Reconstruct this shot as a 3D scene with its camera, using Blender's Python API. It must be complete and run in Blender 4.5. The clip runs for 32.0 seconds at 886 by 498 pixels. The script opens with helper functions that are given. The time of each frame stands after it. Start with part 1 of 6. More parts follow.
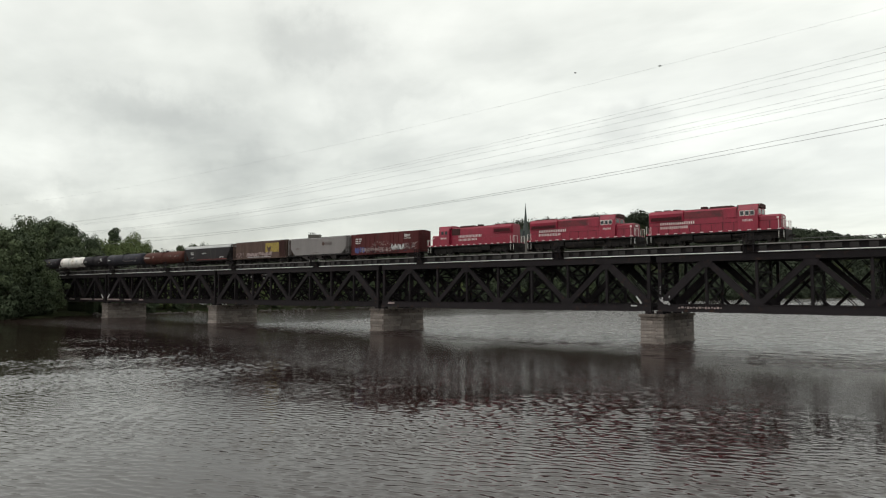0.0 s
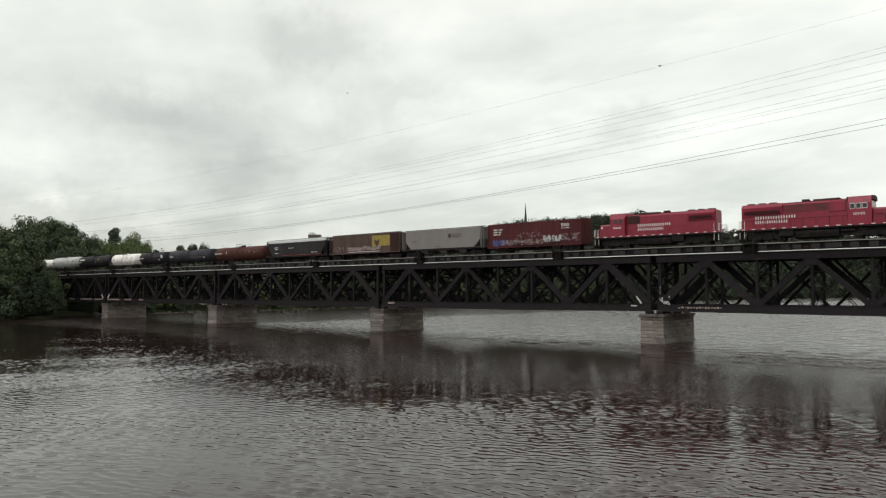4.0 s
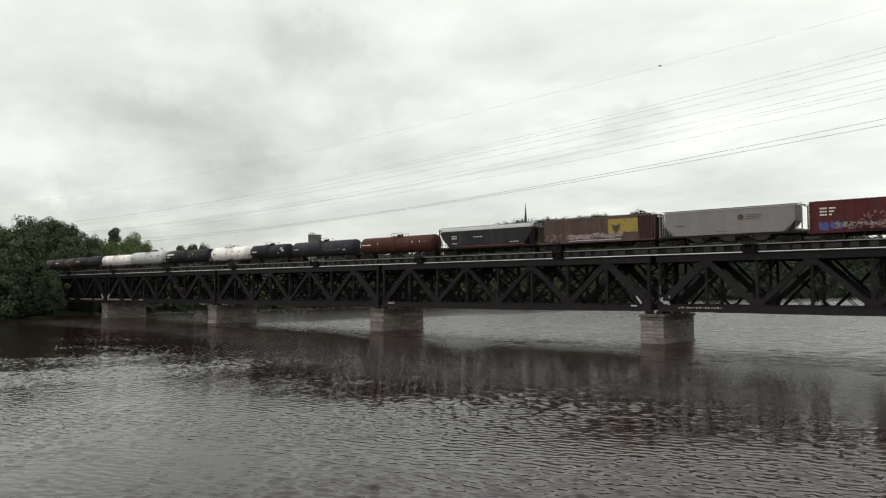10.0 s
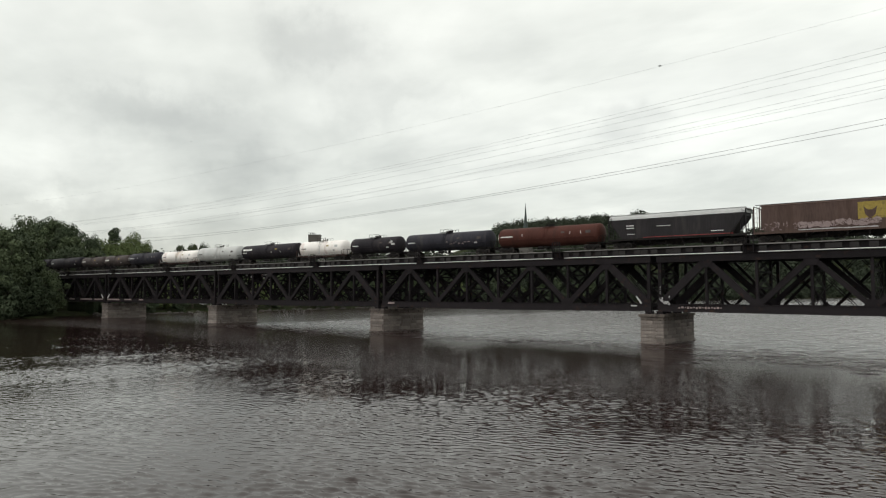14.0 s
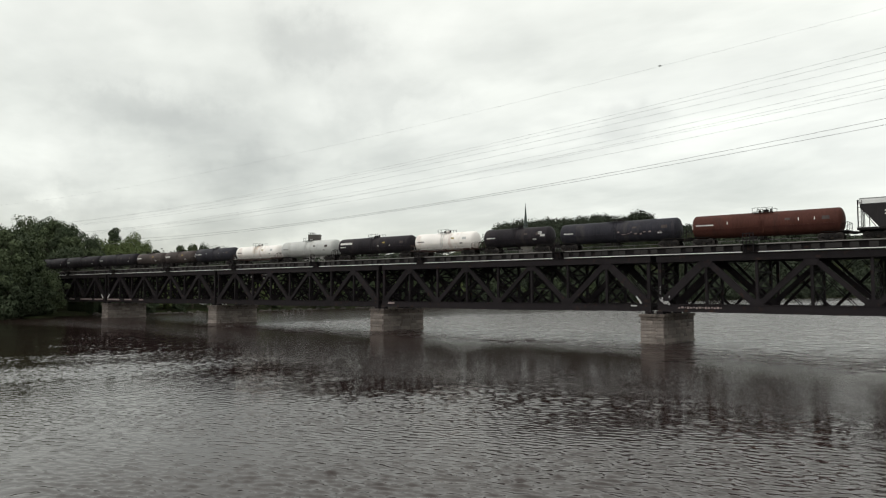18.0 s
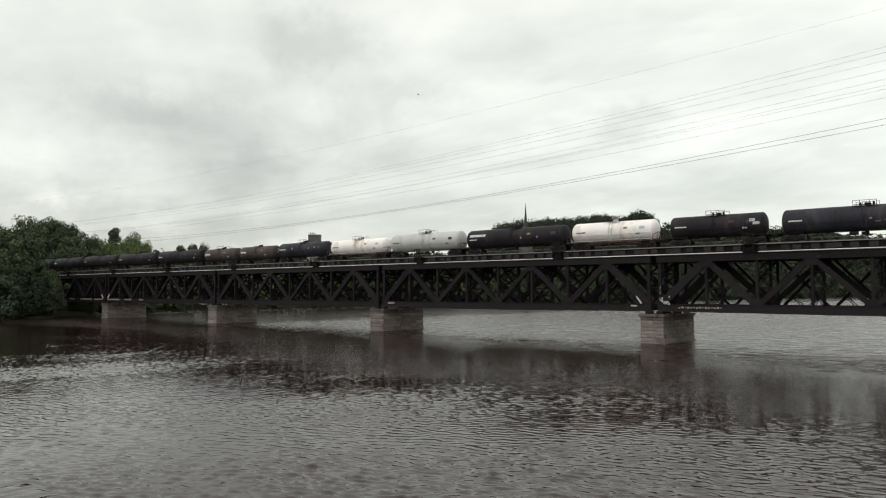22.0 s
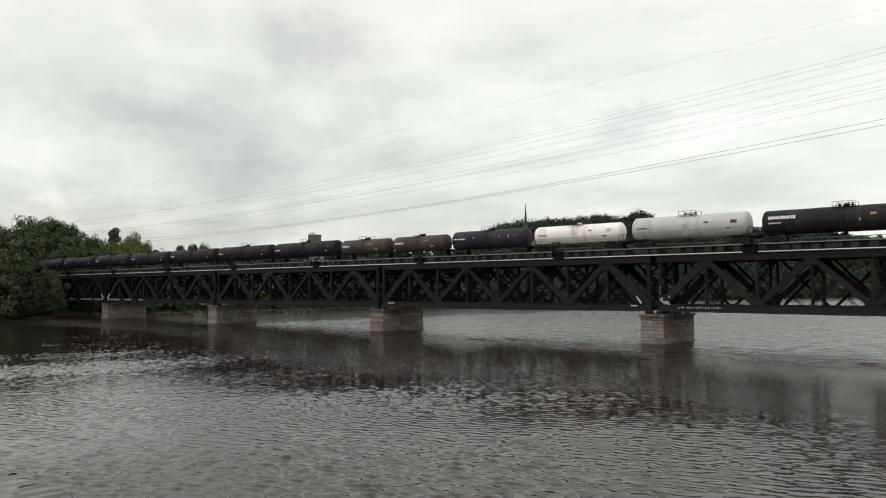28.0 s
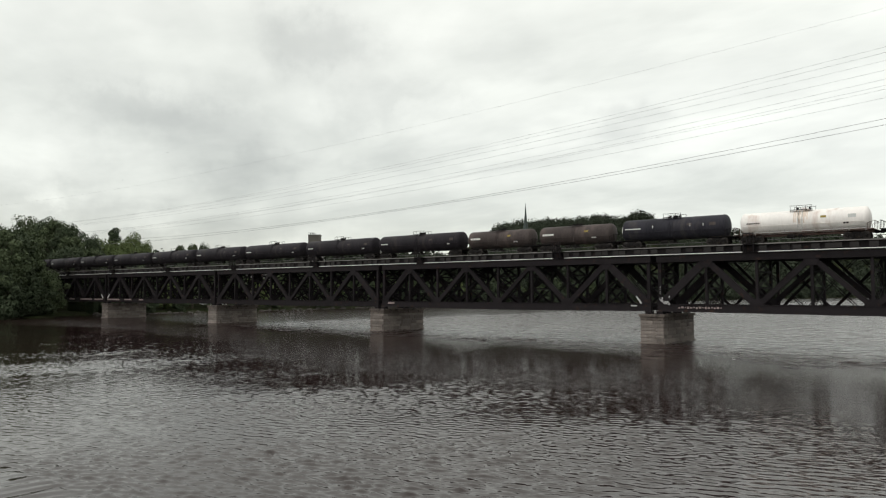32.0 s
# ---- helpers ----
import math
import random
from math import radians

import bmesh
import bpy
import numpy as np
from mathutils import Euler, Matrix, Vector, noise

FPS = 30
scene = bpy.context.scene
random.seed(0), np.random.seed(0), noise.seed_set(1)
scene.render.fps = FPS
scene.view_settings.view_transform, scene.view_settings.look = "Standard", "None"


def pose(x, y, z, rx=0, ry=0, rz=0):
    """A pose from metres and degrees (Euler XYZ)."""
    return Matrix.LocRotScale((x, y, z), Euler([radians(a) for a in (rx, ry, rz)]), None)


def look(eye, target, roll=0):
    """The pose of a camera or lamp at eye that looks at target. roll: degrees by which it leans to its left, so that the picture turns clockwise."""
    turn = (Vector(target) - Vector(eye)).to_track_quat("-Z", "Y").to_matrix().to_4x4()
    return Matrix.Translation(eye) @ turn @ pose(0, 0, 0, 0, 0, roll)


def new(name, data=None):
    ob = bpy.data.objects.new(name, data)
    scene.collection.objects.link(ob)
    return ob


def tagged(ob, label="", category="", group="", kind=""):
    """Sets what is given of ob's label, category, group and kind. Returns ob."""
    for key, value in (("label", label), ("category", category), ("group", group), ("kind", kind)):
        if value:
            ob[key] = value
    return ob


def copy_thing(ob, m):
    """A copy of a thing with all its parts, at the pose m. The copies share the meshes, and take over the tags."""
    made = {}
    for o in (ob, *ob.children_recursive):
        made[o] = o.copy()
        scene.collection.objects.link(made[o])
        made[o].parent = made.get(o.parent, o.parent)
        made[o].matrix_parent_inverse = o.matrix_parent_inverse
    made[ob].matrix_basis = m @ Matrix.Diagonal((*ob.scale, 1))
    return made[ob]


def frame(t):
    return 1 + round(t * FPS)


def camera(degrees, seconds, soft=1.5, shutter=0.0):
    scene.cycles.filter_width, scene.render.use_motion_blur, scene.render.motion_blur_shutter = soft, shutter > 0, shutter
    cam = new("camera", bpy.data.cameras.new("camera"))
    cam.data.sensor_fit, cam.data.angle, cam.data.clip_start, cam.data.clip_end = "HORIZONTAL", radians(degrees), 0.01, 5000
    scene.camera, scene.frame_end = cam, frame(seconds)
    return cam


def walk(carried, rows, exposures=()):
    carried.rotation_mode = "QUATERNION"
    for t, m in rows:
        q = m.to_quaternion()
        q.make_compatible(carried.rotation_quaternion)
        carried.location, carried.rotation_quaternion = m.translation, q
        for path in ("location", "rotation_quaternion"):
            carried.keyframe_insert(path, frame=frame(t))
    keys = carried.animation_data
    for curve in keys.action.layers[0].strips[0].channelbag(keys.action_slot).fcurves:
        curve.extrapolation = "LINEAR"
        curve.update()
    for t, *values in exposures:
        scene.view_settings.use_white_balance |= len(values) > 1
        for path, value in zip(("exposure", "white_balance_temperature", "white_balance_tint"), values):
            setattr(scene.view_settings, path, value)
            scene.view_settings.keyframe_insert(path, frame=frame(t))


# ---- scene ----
# ---- camera ----
cam = camera(62.57, 32.0, soft=1.2)
EYE = pose(38.597, -89.244, 6.487, 93.403, 0, 39.563)
walk(cam, [(0.0, EYE), (32.0, EYE)])

# ---- world and sun: an overcast noon with the sun behind thin cloud ----
SUN_EL, SUN_AZ = 50.0, -168.0          # azimuth from +Y towards +X
SUN_DIR = Vector((math.sin(radians(SUN_AZ)) * math.cos(radians(SUN_EL)),
                  math.cos(radians(SUN_AZ)) * math.cos(radians(SUN_EL)),
                  math.sin(radians(SUN_EL))))


def make_world():
    world = bpy.data.worlds.new("overcast_sky")
    scene.world = world
    world.use_nodes = True
    nt = world.node_tree
    nt.nodes.clear()
    L = nt.links.new

    def N(kind, **kw):
        n = nt.nodes.new(kind)
        for k, v in kw.items():
            if k == "op":
                n.operation = v
            elif k == "blend":
                n.blend_type = v
        return n

    co = N("ShaderNodeTexCoord")
    sep = N("ShaderNodeSeparateXYZ")
    L(co.outputs["Generated"], sep.inputs[0])
    up = N("ShaderNodeMath", op="MAXIMUM")
    L(sep.outputs["Z"], up.inputs[0])
    up.inputs[1].default_value = 0.0
    lift = N("ShaderNodeMath", op="ADD")
    L(up.outputs[0], lift.inputs[0])
    lift.inputs[1].default_value = 0.16
    dx = N("ShaderNodeMath", op="DIVIDE")
    L(sep.outputs["X"], dx.inputs[0])
    L(lift.outputs[0], dx.inputs[1])
    dy = N("ShaderNodeMath", op="DIVIDE")
    L(sep.outputs["Y"], dy.inputs[0])
    L(lift.outputs[0], dy.inputs[1])
    flat = N("ShaderNodeCombineXYZ")
    L(dx.outputs[0], flat.inputs[0])
    L(dy.outputs[0], flat.inputs[1])
    mp = N("ShaderNodeMapping")
    mp.inputs["Location"].default_value = (CLOUD_SHIFT[0], CLOUD_SHIFT[1], 0.3)
    mp.inputs["Rotation"].default_value = (0, 0, radians(40))
    mp.inputs["Scale"].default_value = (0.74, 1.0, 1.0)
    L(flat.outputs[0], mp.inputs[0])
    big = N("ShaderNodeTexNoise")
    big.inputs["Scale"].default_value = 0.8
    big.inputs["Detail"].default_value = 7.0
    big.inputs["Roughness"].default_value = 0.60
    big.inputs["Distortion"].default_value = 0.35
    L(mp.outputs[0], big.inputs["Vector"])
    ramp = N("ShaderNodeValToRGB")
    ramp.color_ramp.elements[0].position = 0.38
    ramp.color_ramp.elements[0].color = (0.735, 0.745, 0.672, 1)
    ramp.color_ramp.elements[1].position = 0.60
    ramp.color_ramp.elements[1].color = (0.888, 0.895, 0.815, 1)
    L(big.outputs[0], ramp.inputs[0])
    # the bright part of the cloud deck round the hidden sun
    sund = N("ShaderNodeVectorMath", op="DOT_PRODUCT")
    L(co.outputs["Generated"], sund.inputs[0])
    sund.inputs[1].default_value = SUN_DIR
    glow = N("ShaderNodeMapRange")
    glow.interpolation_type = "SMOOTHSTEP"
    glow.inputs["From Min"].default_value = 0.60
    glow.inputs["From Max"].default_value = 0.98
    glow.inputs["To Min"].default_value = 0.0
    glow.inputs["To Max"].default_value = 0.16
    L(sund.outputs["Value"], glow.inputs["Value"])
    # an overcast sky is brighter overhead than at the horizon
    zen = N("ShaderNodeMath", op="MULTIPLY_ADD")
    L(up.outputs[0], zen.inputs[0])
    zen.inputs[1].default_value = 0.36
    zen.inputs[2].default_value = 0.90
    lit = N("ShaderNodeVectorMath", op="SCALE")
    # smaller lumps in the cloud deck
    lump = N("ShaderNodeTexNoise")
    lump.inputs["Scale"].default_value = 2.3
    lump.inputs["Detail"].default_value = 3.5
    lump.inputs["Roughness"].default_value = 0.55
    lump.inputs["Distortion"].default_value = 0.25
    L(mp.outputs[0], lump.inputs["Vector"])
    puff = N("ShaderNodeMapRange")
    puff.interpolation_type = "SMOOTHSTEP"
    puff.inputs["From Min"].default_value = 0.32
    puff.inputs["From Max"].default_value = 0.66
    puff.inputs["To Min"].default_value = 0.92
    puff.inputs["To Max"].default_value = 1.06
    L(lump.outputs[0], puff.inputs["Value"])
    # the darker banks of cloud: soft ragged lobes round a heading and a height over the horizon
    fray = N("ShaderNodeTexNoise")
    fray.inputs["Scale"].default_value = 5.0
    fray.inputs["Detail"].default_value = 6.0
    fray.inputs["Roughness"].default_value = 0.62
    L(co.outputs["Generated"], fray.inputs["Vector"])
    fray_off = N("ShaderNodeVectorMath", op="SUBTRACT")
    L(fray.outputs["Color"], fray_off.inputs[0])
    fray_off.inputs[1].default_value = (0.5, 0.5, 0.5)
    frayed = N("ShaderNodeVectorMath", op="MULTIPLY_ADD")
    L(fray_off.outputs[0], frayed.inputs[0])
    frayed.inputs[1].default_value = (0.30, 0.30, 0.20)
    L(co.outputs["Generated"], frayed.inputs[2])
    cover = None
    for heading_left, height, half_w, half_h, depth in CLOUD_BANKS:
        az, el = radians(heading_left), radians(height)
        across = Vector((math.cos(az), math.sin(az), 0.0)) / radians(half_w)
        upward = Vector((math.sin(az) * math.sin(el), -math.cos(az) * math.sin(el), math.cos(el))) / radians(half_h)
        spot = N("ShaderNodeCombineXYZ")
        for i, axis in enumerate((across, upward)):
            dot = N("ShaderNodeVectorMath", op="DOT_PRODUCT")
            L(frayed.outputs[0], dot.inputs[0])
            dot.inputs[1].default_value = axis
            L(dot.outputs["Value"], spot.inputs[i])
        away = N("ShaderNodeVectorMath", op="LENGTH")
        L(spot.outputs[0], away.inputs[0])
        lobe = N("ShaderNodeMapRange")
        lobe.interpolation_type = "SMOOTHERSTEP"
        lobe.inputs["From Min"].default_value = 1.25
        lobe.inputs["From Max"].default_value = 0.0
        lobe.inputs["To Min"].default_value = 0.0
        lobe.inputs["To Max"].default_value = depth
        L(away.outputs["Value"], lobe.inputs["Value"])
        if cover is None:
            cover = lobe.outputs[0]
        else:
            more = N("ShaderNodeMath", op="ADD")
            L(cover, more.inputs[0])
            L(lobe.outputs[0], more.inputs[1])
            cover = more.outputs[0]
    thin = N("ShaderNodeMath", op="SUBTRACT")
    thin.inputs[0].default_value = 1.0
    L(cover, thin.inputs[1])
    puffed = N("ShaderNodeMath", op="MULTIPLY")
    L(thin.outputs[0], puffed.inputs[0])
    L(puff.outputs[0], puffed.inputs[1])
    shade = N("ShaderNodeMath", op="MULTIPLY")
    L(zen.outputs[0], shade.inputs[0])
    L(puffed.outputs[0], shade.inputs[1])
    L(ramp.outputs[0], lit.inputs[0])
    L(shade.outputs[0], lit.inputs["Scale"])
    add = N("ShaderNodeMix")
    add.data_type = "RGBA"
    add.blend_type = "ADD"
    add.inputs[0].default_value = 1.0
    L(lit.outputs[0], add.inputs[6])
    L(glow.outputs[0], add.inputs[7])
    sky = N("ShaderNodeTexSky")
    sky.sky_type = "NISHITA"
    sky.sun_disc = False
    sky.sun_elevation = radians(SUN_EL)
    sky.sun_rotation = radians(SUN_AZ)
    dim = N("ShaderNodeMix")
    dim.data_type = "RGBA"
    dim.blend_type = "MIX"
    dim.inputs[0].default_value = 0.02
    L(add.outputs[2], dim.inputs[6])
    L(sky.outputs[0], dim.inputs[7])
    bg = N("ShaderNodeBackground")
    bg.inputs["Strength"].default_value = SKY_STRENGTH
    L(dim.outputs[2], bg.inputs["Color"])
    out = N("ShaderNodeOutputWorld")
    L(bg.outputs[0], out.inputs["Surface"])


CLOUD_SHIFT = (3.77, 1.54)
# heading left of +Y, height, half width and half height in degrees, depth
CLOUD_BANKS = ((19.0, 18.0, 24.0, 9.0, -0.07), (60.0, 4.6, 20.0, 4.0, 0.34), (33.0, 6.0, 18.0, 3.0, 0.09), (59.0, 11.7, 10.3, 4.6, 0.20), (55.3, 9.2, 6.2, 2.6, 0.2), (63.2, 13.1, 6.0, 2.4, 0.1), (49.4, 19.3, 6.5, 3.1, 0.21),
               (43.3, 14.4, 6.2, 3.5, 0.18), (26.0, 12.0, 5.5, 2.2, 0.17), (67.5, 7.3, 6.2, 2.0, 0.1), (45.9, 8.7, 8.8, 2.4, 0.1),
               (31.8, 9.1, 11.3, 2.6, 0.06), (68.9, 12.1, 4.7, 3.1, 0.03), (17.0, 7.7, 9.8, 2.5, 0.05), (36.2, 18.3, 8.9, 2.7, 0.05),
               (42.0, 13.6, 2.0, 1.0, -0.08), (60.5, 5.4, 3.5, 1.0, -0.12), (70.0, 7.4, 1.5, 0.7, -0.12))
SKY_STRENGTH = 1.05
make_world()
sun_data = bpy.data.lights.new("sun", "SUN")
sun_data.energy, sun_data.angle, sun_data.color = 0.5, radians(25), (1.0, 0.97, 0.92)
sun = new("sun", sun_data)
sun.matrix_world = look(SUN_DIR * 300, (0, 0, 0))


# ---- materials ----
def material(name, color, rough=0.6, metal=0.0, var=0.25, scale=2.0, fine=18.0, bump=0.15, dirt=None, dirt_amount=0.0,
             streak=False, per_object=0.0, per_island=0.0, bump_dist=0.02, spec=0.5):
    """A painted, rusty, stony or leafy surface: colour varied at two scales, optional dirt, fine relief."""
    m = bpy.data.materials.new(name)
    m.use_nodes = True
    nt = m.node_tree
    L = nt.links.new
    bsdf = nt.nodes["Principled BSDF"]
    co = nt.nodes.new("ShaderNodeTexCoord")
    vec = co.outputs["Object"]
    if streak:
        mp = nt.nodes.new("ShaderNodeMapping")
        mp.inputs["Scale"].default_value = (1.0, 1.0, 0.18)
        L(vec, mp.inputs[0])
        vec = mp.outputs[0]
    big = nt.nodes.new("ShaderNodeTexNoise")
    big.inputs["Scale"].default_value = scale
    big.inputs["Detail"].default_value = 5
    L(vec, big.inputs["Vector"])
    small = nt.nodes.new("ShaderNodeTexNoise")
    small.inputs["Scale"].default_value = fine
    small.inputs["Detail"].default_value = 4
    L(vec, small.inputs["Vector"])
    both = nt.nodes.new("ShaderNodeMath")
    both.operation = "ADD"
    L(big.outputs[0], both.inputs[0])
    L(small.outputs[0], both.inputs[1])
    last = both.outputs[0]
    if per_object:
        info = nt.nodes.new("ShaderNodeObjectInfo")
        ma = nt.nodes.new("ShaderNodeMath")
        ma.operation = "MULTIPLY_ADD"
        L(info.outputs["Random"], ma.inputs[0])
        ma.inputs[1].default_value = per_object
        L(last, ma.inputs[2])
        last = ma.outputs[0]
    if per_island:
        geo = nt.nodes.new("ShaderNodeNewGeometry")
        mi = nt.nodes.new("ShaderNodeMath")
        mi.operation = "MULTIPLY_ADD"
        L(geo.outputs["Random Per Island"], mi.inputs[0])
        mi.inputs[1].default_value = per_island
        L(last, mi.inputs[2])
        last = mi.outputs[0]
    rng = nt.nodes.new("ShaderNodeMapRange")
    rng.inputs["From Min"].default_value = 0.6
    rng.inputs["From Max"].default_value = 1.4 + per_object + per_island
    rng.inputs["To Min"].default_value = 1 - var
    rng.inputs["To Max"].default_value = 1 + var
    L(last, rng.inputs["Value"])
    mul = nt.nodes.new("ShaderNodeVectorMath")
    mul.operation = "SCALE"
    mul.inputs[0].default_value = color
    L(rng.outputs[0], mul.inputs["Scale"])
    col = mul.outputs[0]
    if dirt:
        dn = nt.nodes.new("ShaderNodeTexNoise")
        dn.inputs["Scale"].default_value = scale * 1.7
        dn.inputs["Detail"].default_value = 6
        L(vec, dn.inputs["Vector"])
        dr = nt.nodes.new("ShaderNodeMapRange")
        dr.inputs["From Min"].default_value = 0.62 - 0.3 * dirt_amount
        dr.inputs["From Max"].default_value = 0.80 - 0.3 * dirt_amount
        L(dn.outputs[0], dr.inputs["Value"])
        mx = nt.nodes.new("ShaderNodeMix")
        mx.data_type = "RGBA"
        L(dr.outputs[0], mx.inputs[0])
        L(col, mx.inputs[6])
        mx.inputs[7].default_value = (*dirt, 1)
        col = mx.outputs[2]
    L(col, bsdf.inputs["Base Color"])
    bsdf.inputs["Roughness"].default_value = rough
    bsdf.inputs["Metallic"].default_value = metal
    bsdf.inputs["Specular IOR Level"].default_value = spec
    if bump:
        bp = nt.nodes.new("ShaderNodeBump")
        bp.inputs["Strength"].default_value = bump
        bp.inputs["Distance"].default_value = bump_dist
        L(both.outputs[0], bp.inputs["Height"])
        L(bp.outputs[0], bsdf.inputs["Normal"])
    return m


def water_material():
    m = bpy.data.materials.new("river_water")
    m.use_nodes = True
    nt = m.node_tree
    L = nt.links.new
    bsdf = nt.nodes["Principled BSDF"]
    bsdf.inputs["Base Color"].default_value = (0.0185, 0.0100, 0.0092, 1)
    bsdf.inputs["IOR"].default_value = 1.333
    co = nt.nodes.new("ShaderNodeTexCoord")

    def noise(scale, stretch, turn, detail=2.0, warp=0.4):
        mp = nt.nodes.new("ShaderNodeMapping")
        mp.vector_type = "TEXTURE"
        mp.inputs["Rotation"].default_value = (0, 0, radians(turn))
        mp.inputs["Scale"].default_value = (stretch / scale, 1 / scale, 1 / scale)
        L(co.outputs["Object"], mp.inputs[0])
        nz = nt.nodes.new("ShaderNodeTexNoise")
        nz.inputs["Scale"].default_value = 1.0
        nz.inputs["Detail"].default_value = detail
        nz.inputs["Distortion"].default_value = warp
        L(mp.outputs[0], nz.inputs["Vector"])
        return nz.outputs[0]

    def math_node(op, a, b, c=None):
        n = nt.nodes.new("ShaderNodeMath")
        n.operation = op
        for i, v in enumerate((a, b, c)):
            if v is None:
                continue
            if isinstance(v, (int, float)):
                n.inputs[i].default_value = v
            else:
                L(v, n.inputs[i])
        return n.outputs[0]

    def ranged(v, a, b, lo, hi):
        n = nt.nodes.new("ShaderNodeMapRange")
        n.interpolation_type = "SMOOTHSTEP"
        for k, w in zip(("From Min", "From Max", "To Min", "To Max"), (a, b, lo, hi)):
            n.inputs[k].default_value = w
        L(v, n.inputs["Value"])
        return n.outputs[0]

    # the belts of the river lie still while the ripples drift: ruffled beyond the bridge, slack before it, rippled by the near bank
    geo = nt.nodes.new("ShaderNodeNewGeometry")
    sep = nt.nodes.new("ShaderNodeSeparateXYZ")
    L(geo.outputs["Position"], sep.inputs[0])
    frayed = math_node("MULTIPLY_ADD", math_node("SUBTRACT", noise(0.09, 2.4, 20, 4.0), 0.5), 20.0, sep.outputs["Y"])
    near_edge = math_node("ADD", frayed, ranged(sep.outputs["X"], 0.0, 25.0, 0.0, 10.0))
    open_water = math_node("MULTIPLY", ranged(near_edge, OPEN_FROM - 7.0, OPEN_FROM + 5.0, 0.0, 1.0), ranged(sep.outputs["X"], -98.0, -76.0, 0.08, 1.0))
    ripples = ranged(math_node("SUBTRACT", frayed, math_node("ADD", ranged(sep.outputs["X"], 0.0, 14.0, 0.0, 15.0), ranged(sep.outputs["X"], -90.0, -5.0, 13.0, 0.0))), -54.0, -30.0, 1.0, SLACK)
    gust = ranged(noise(0.05, 2.2, 34, 3.0), 0.36, 0.64, 0.55, 1.1)
    cats_paws = ranged(noise(0.7, 1.8, 20, 4.0), 0.36, 0.66, 0.05, RUFFLE)
    slack_rough = math_node("MULTIPLY", ranged(math_node("SUBTRACT", frayed, ranged(sep.outputs["X"], -80.0, 0.0, 20.0, 0.0)), -55.0, -43.0, 0.015, SLACK_ROUGH), math_node("MULTIPLY_ADD", open_water, -0.2, 1.0))
    rough = math_node("MULTIPLY_ADD", open_water, cats_paws, slack_rough)
    L(rough, bsdf.inputs["Roughness"])
    total = None
    for scale, stretch, turn, weight in ((3.0, 2.0, 34, 0.009), (6.5, 1.8, 28, 0.004)):
        total = math_node("MULTIPLY_ADD", noise(scale, stretch, turn, 2.0, 0.6), weight, 0.0 if total is None else total)
    chop = math_node("MULTIPLY", math_node("SUBTRACT", noise(2.2, 2.0, 36, 3.0), 0.5), open_water)
    total = math_node("MULTIPLY_ADD", chop, CHOP, total)
    strength = math_node("ADD", math_node("MULTIPLY", ripples, gust), math_node("MULTIPLY", open_water, gust))
    bp = nt.nodes.new("ShaderNodeBump")
    L(math_node("MINIMUM", strength, 1.0), bp.inputs["Strength"])
    bp.inputs["Distance"].default_value = 1.0
    L(total, bp.inputs["Height"])
    L(bp.outputs[0], bsdf.inputs["Normal"])
    return m


OPEN_FROM, SLACK, SLACK_ROUGH, RUFFLE, CHOP = -9.0, 0.45, 0.18, 0.2, 0.075
WAVE_SLOPE = 0.076
CHOP_SLOPE = 0.066
WATER = water_material()
STEEL = material("black_bridge_steel", (0.0185, 0.0155, 0.0172), 0.65, 0.0, 0.45, 0.8, 9.0, 0.2, (0.045, 0.026, 0.020), 0.06, per_object=0.5, spec=0.08)
STEEL_GREY = material("galvanised_pipe", (0.80, 0.79, 0.76), 0.5, 0.0, 0.15, 3.0, 20.0, 0.1)
TIMBER = material("weathered_tie_timber", (0.055, 0.046, 0.042), 0.85, 0, 0.65, 2.0, 14.0, 0.3, per_object=0.6)
RAILGREY = material("weathered_pipe_railing", (0.075, 0.073, 0.072), 0.6, 0.0, 0.25, 2.0, 14.0, 0.1)
EDGE = material("pale_edge_board", (0.21, 0.195, 0.19), 0.7, 0, 0.25, 2.0, 14.0, 0.2, (0.2, 0.18, 0.16), 0.15)
PLANK = material("grey_walkway_plank", (0.16, 0.15, 0.14), 0.8, 0, 0.3, 2.0, 14.0, 0.3)
RAIL = material("worn_rail_steel", (0.10, 0.075, 0.06), 0.45, 0.6, 0.2, 2.0, 20.0, 0.1)
COPING = material("stained_coping_stone", (0.13, 0.105, 0.092), 0.85, 0, 0.6, 0.8, 7.0, 0.8, (0.03, 0.024, 0.022), 0.4, per_object=0.5, bump_dist=0.05)
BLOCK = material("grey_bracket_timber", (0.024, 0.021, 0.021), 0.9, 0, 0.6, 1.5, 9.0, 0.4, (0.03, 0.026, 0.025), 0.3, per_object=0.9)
STONE = material("limestone_block", (0.195, 0.166, 0.15), 0.88, 0, 0.6, 0.6, 5.0, 0.9, (0.065, 0.046, 0.04), 0.46, streak=True, per_object=0.9, bump_dist=0.05)
ROCK = material("grey_shore_rock", (0.075, 0.068, 0.06), 0.9, 0, 0.5, 0.8, 6.0, 0.5, per_island=0.6)
MORTAR = material("dark_mortar", (0.14, 0.115, 0.10), 0.95, 0, 0.2, 2.0, 12.0, 0.3)
WHITEPAINT = material("white_sprayed_paint", (0.46, 0.45, 0.45), 0.7, 0, 0.25, 5.0, 30.0, 0.1)
SOIL = material("grassy_river_bank", (0.030, 0.037, 0.016), 0.95, 0, 0.5, 0.12, 1.6, 0.6, (0.045, 0.037, 0.027), 0.3, bump_dist=0.2, spec=0.08)
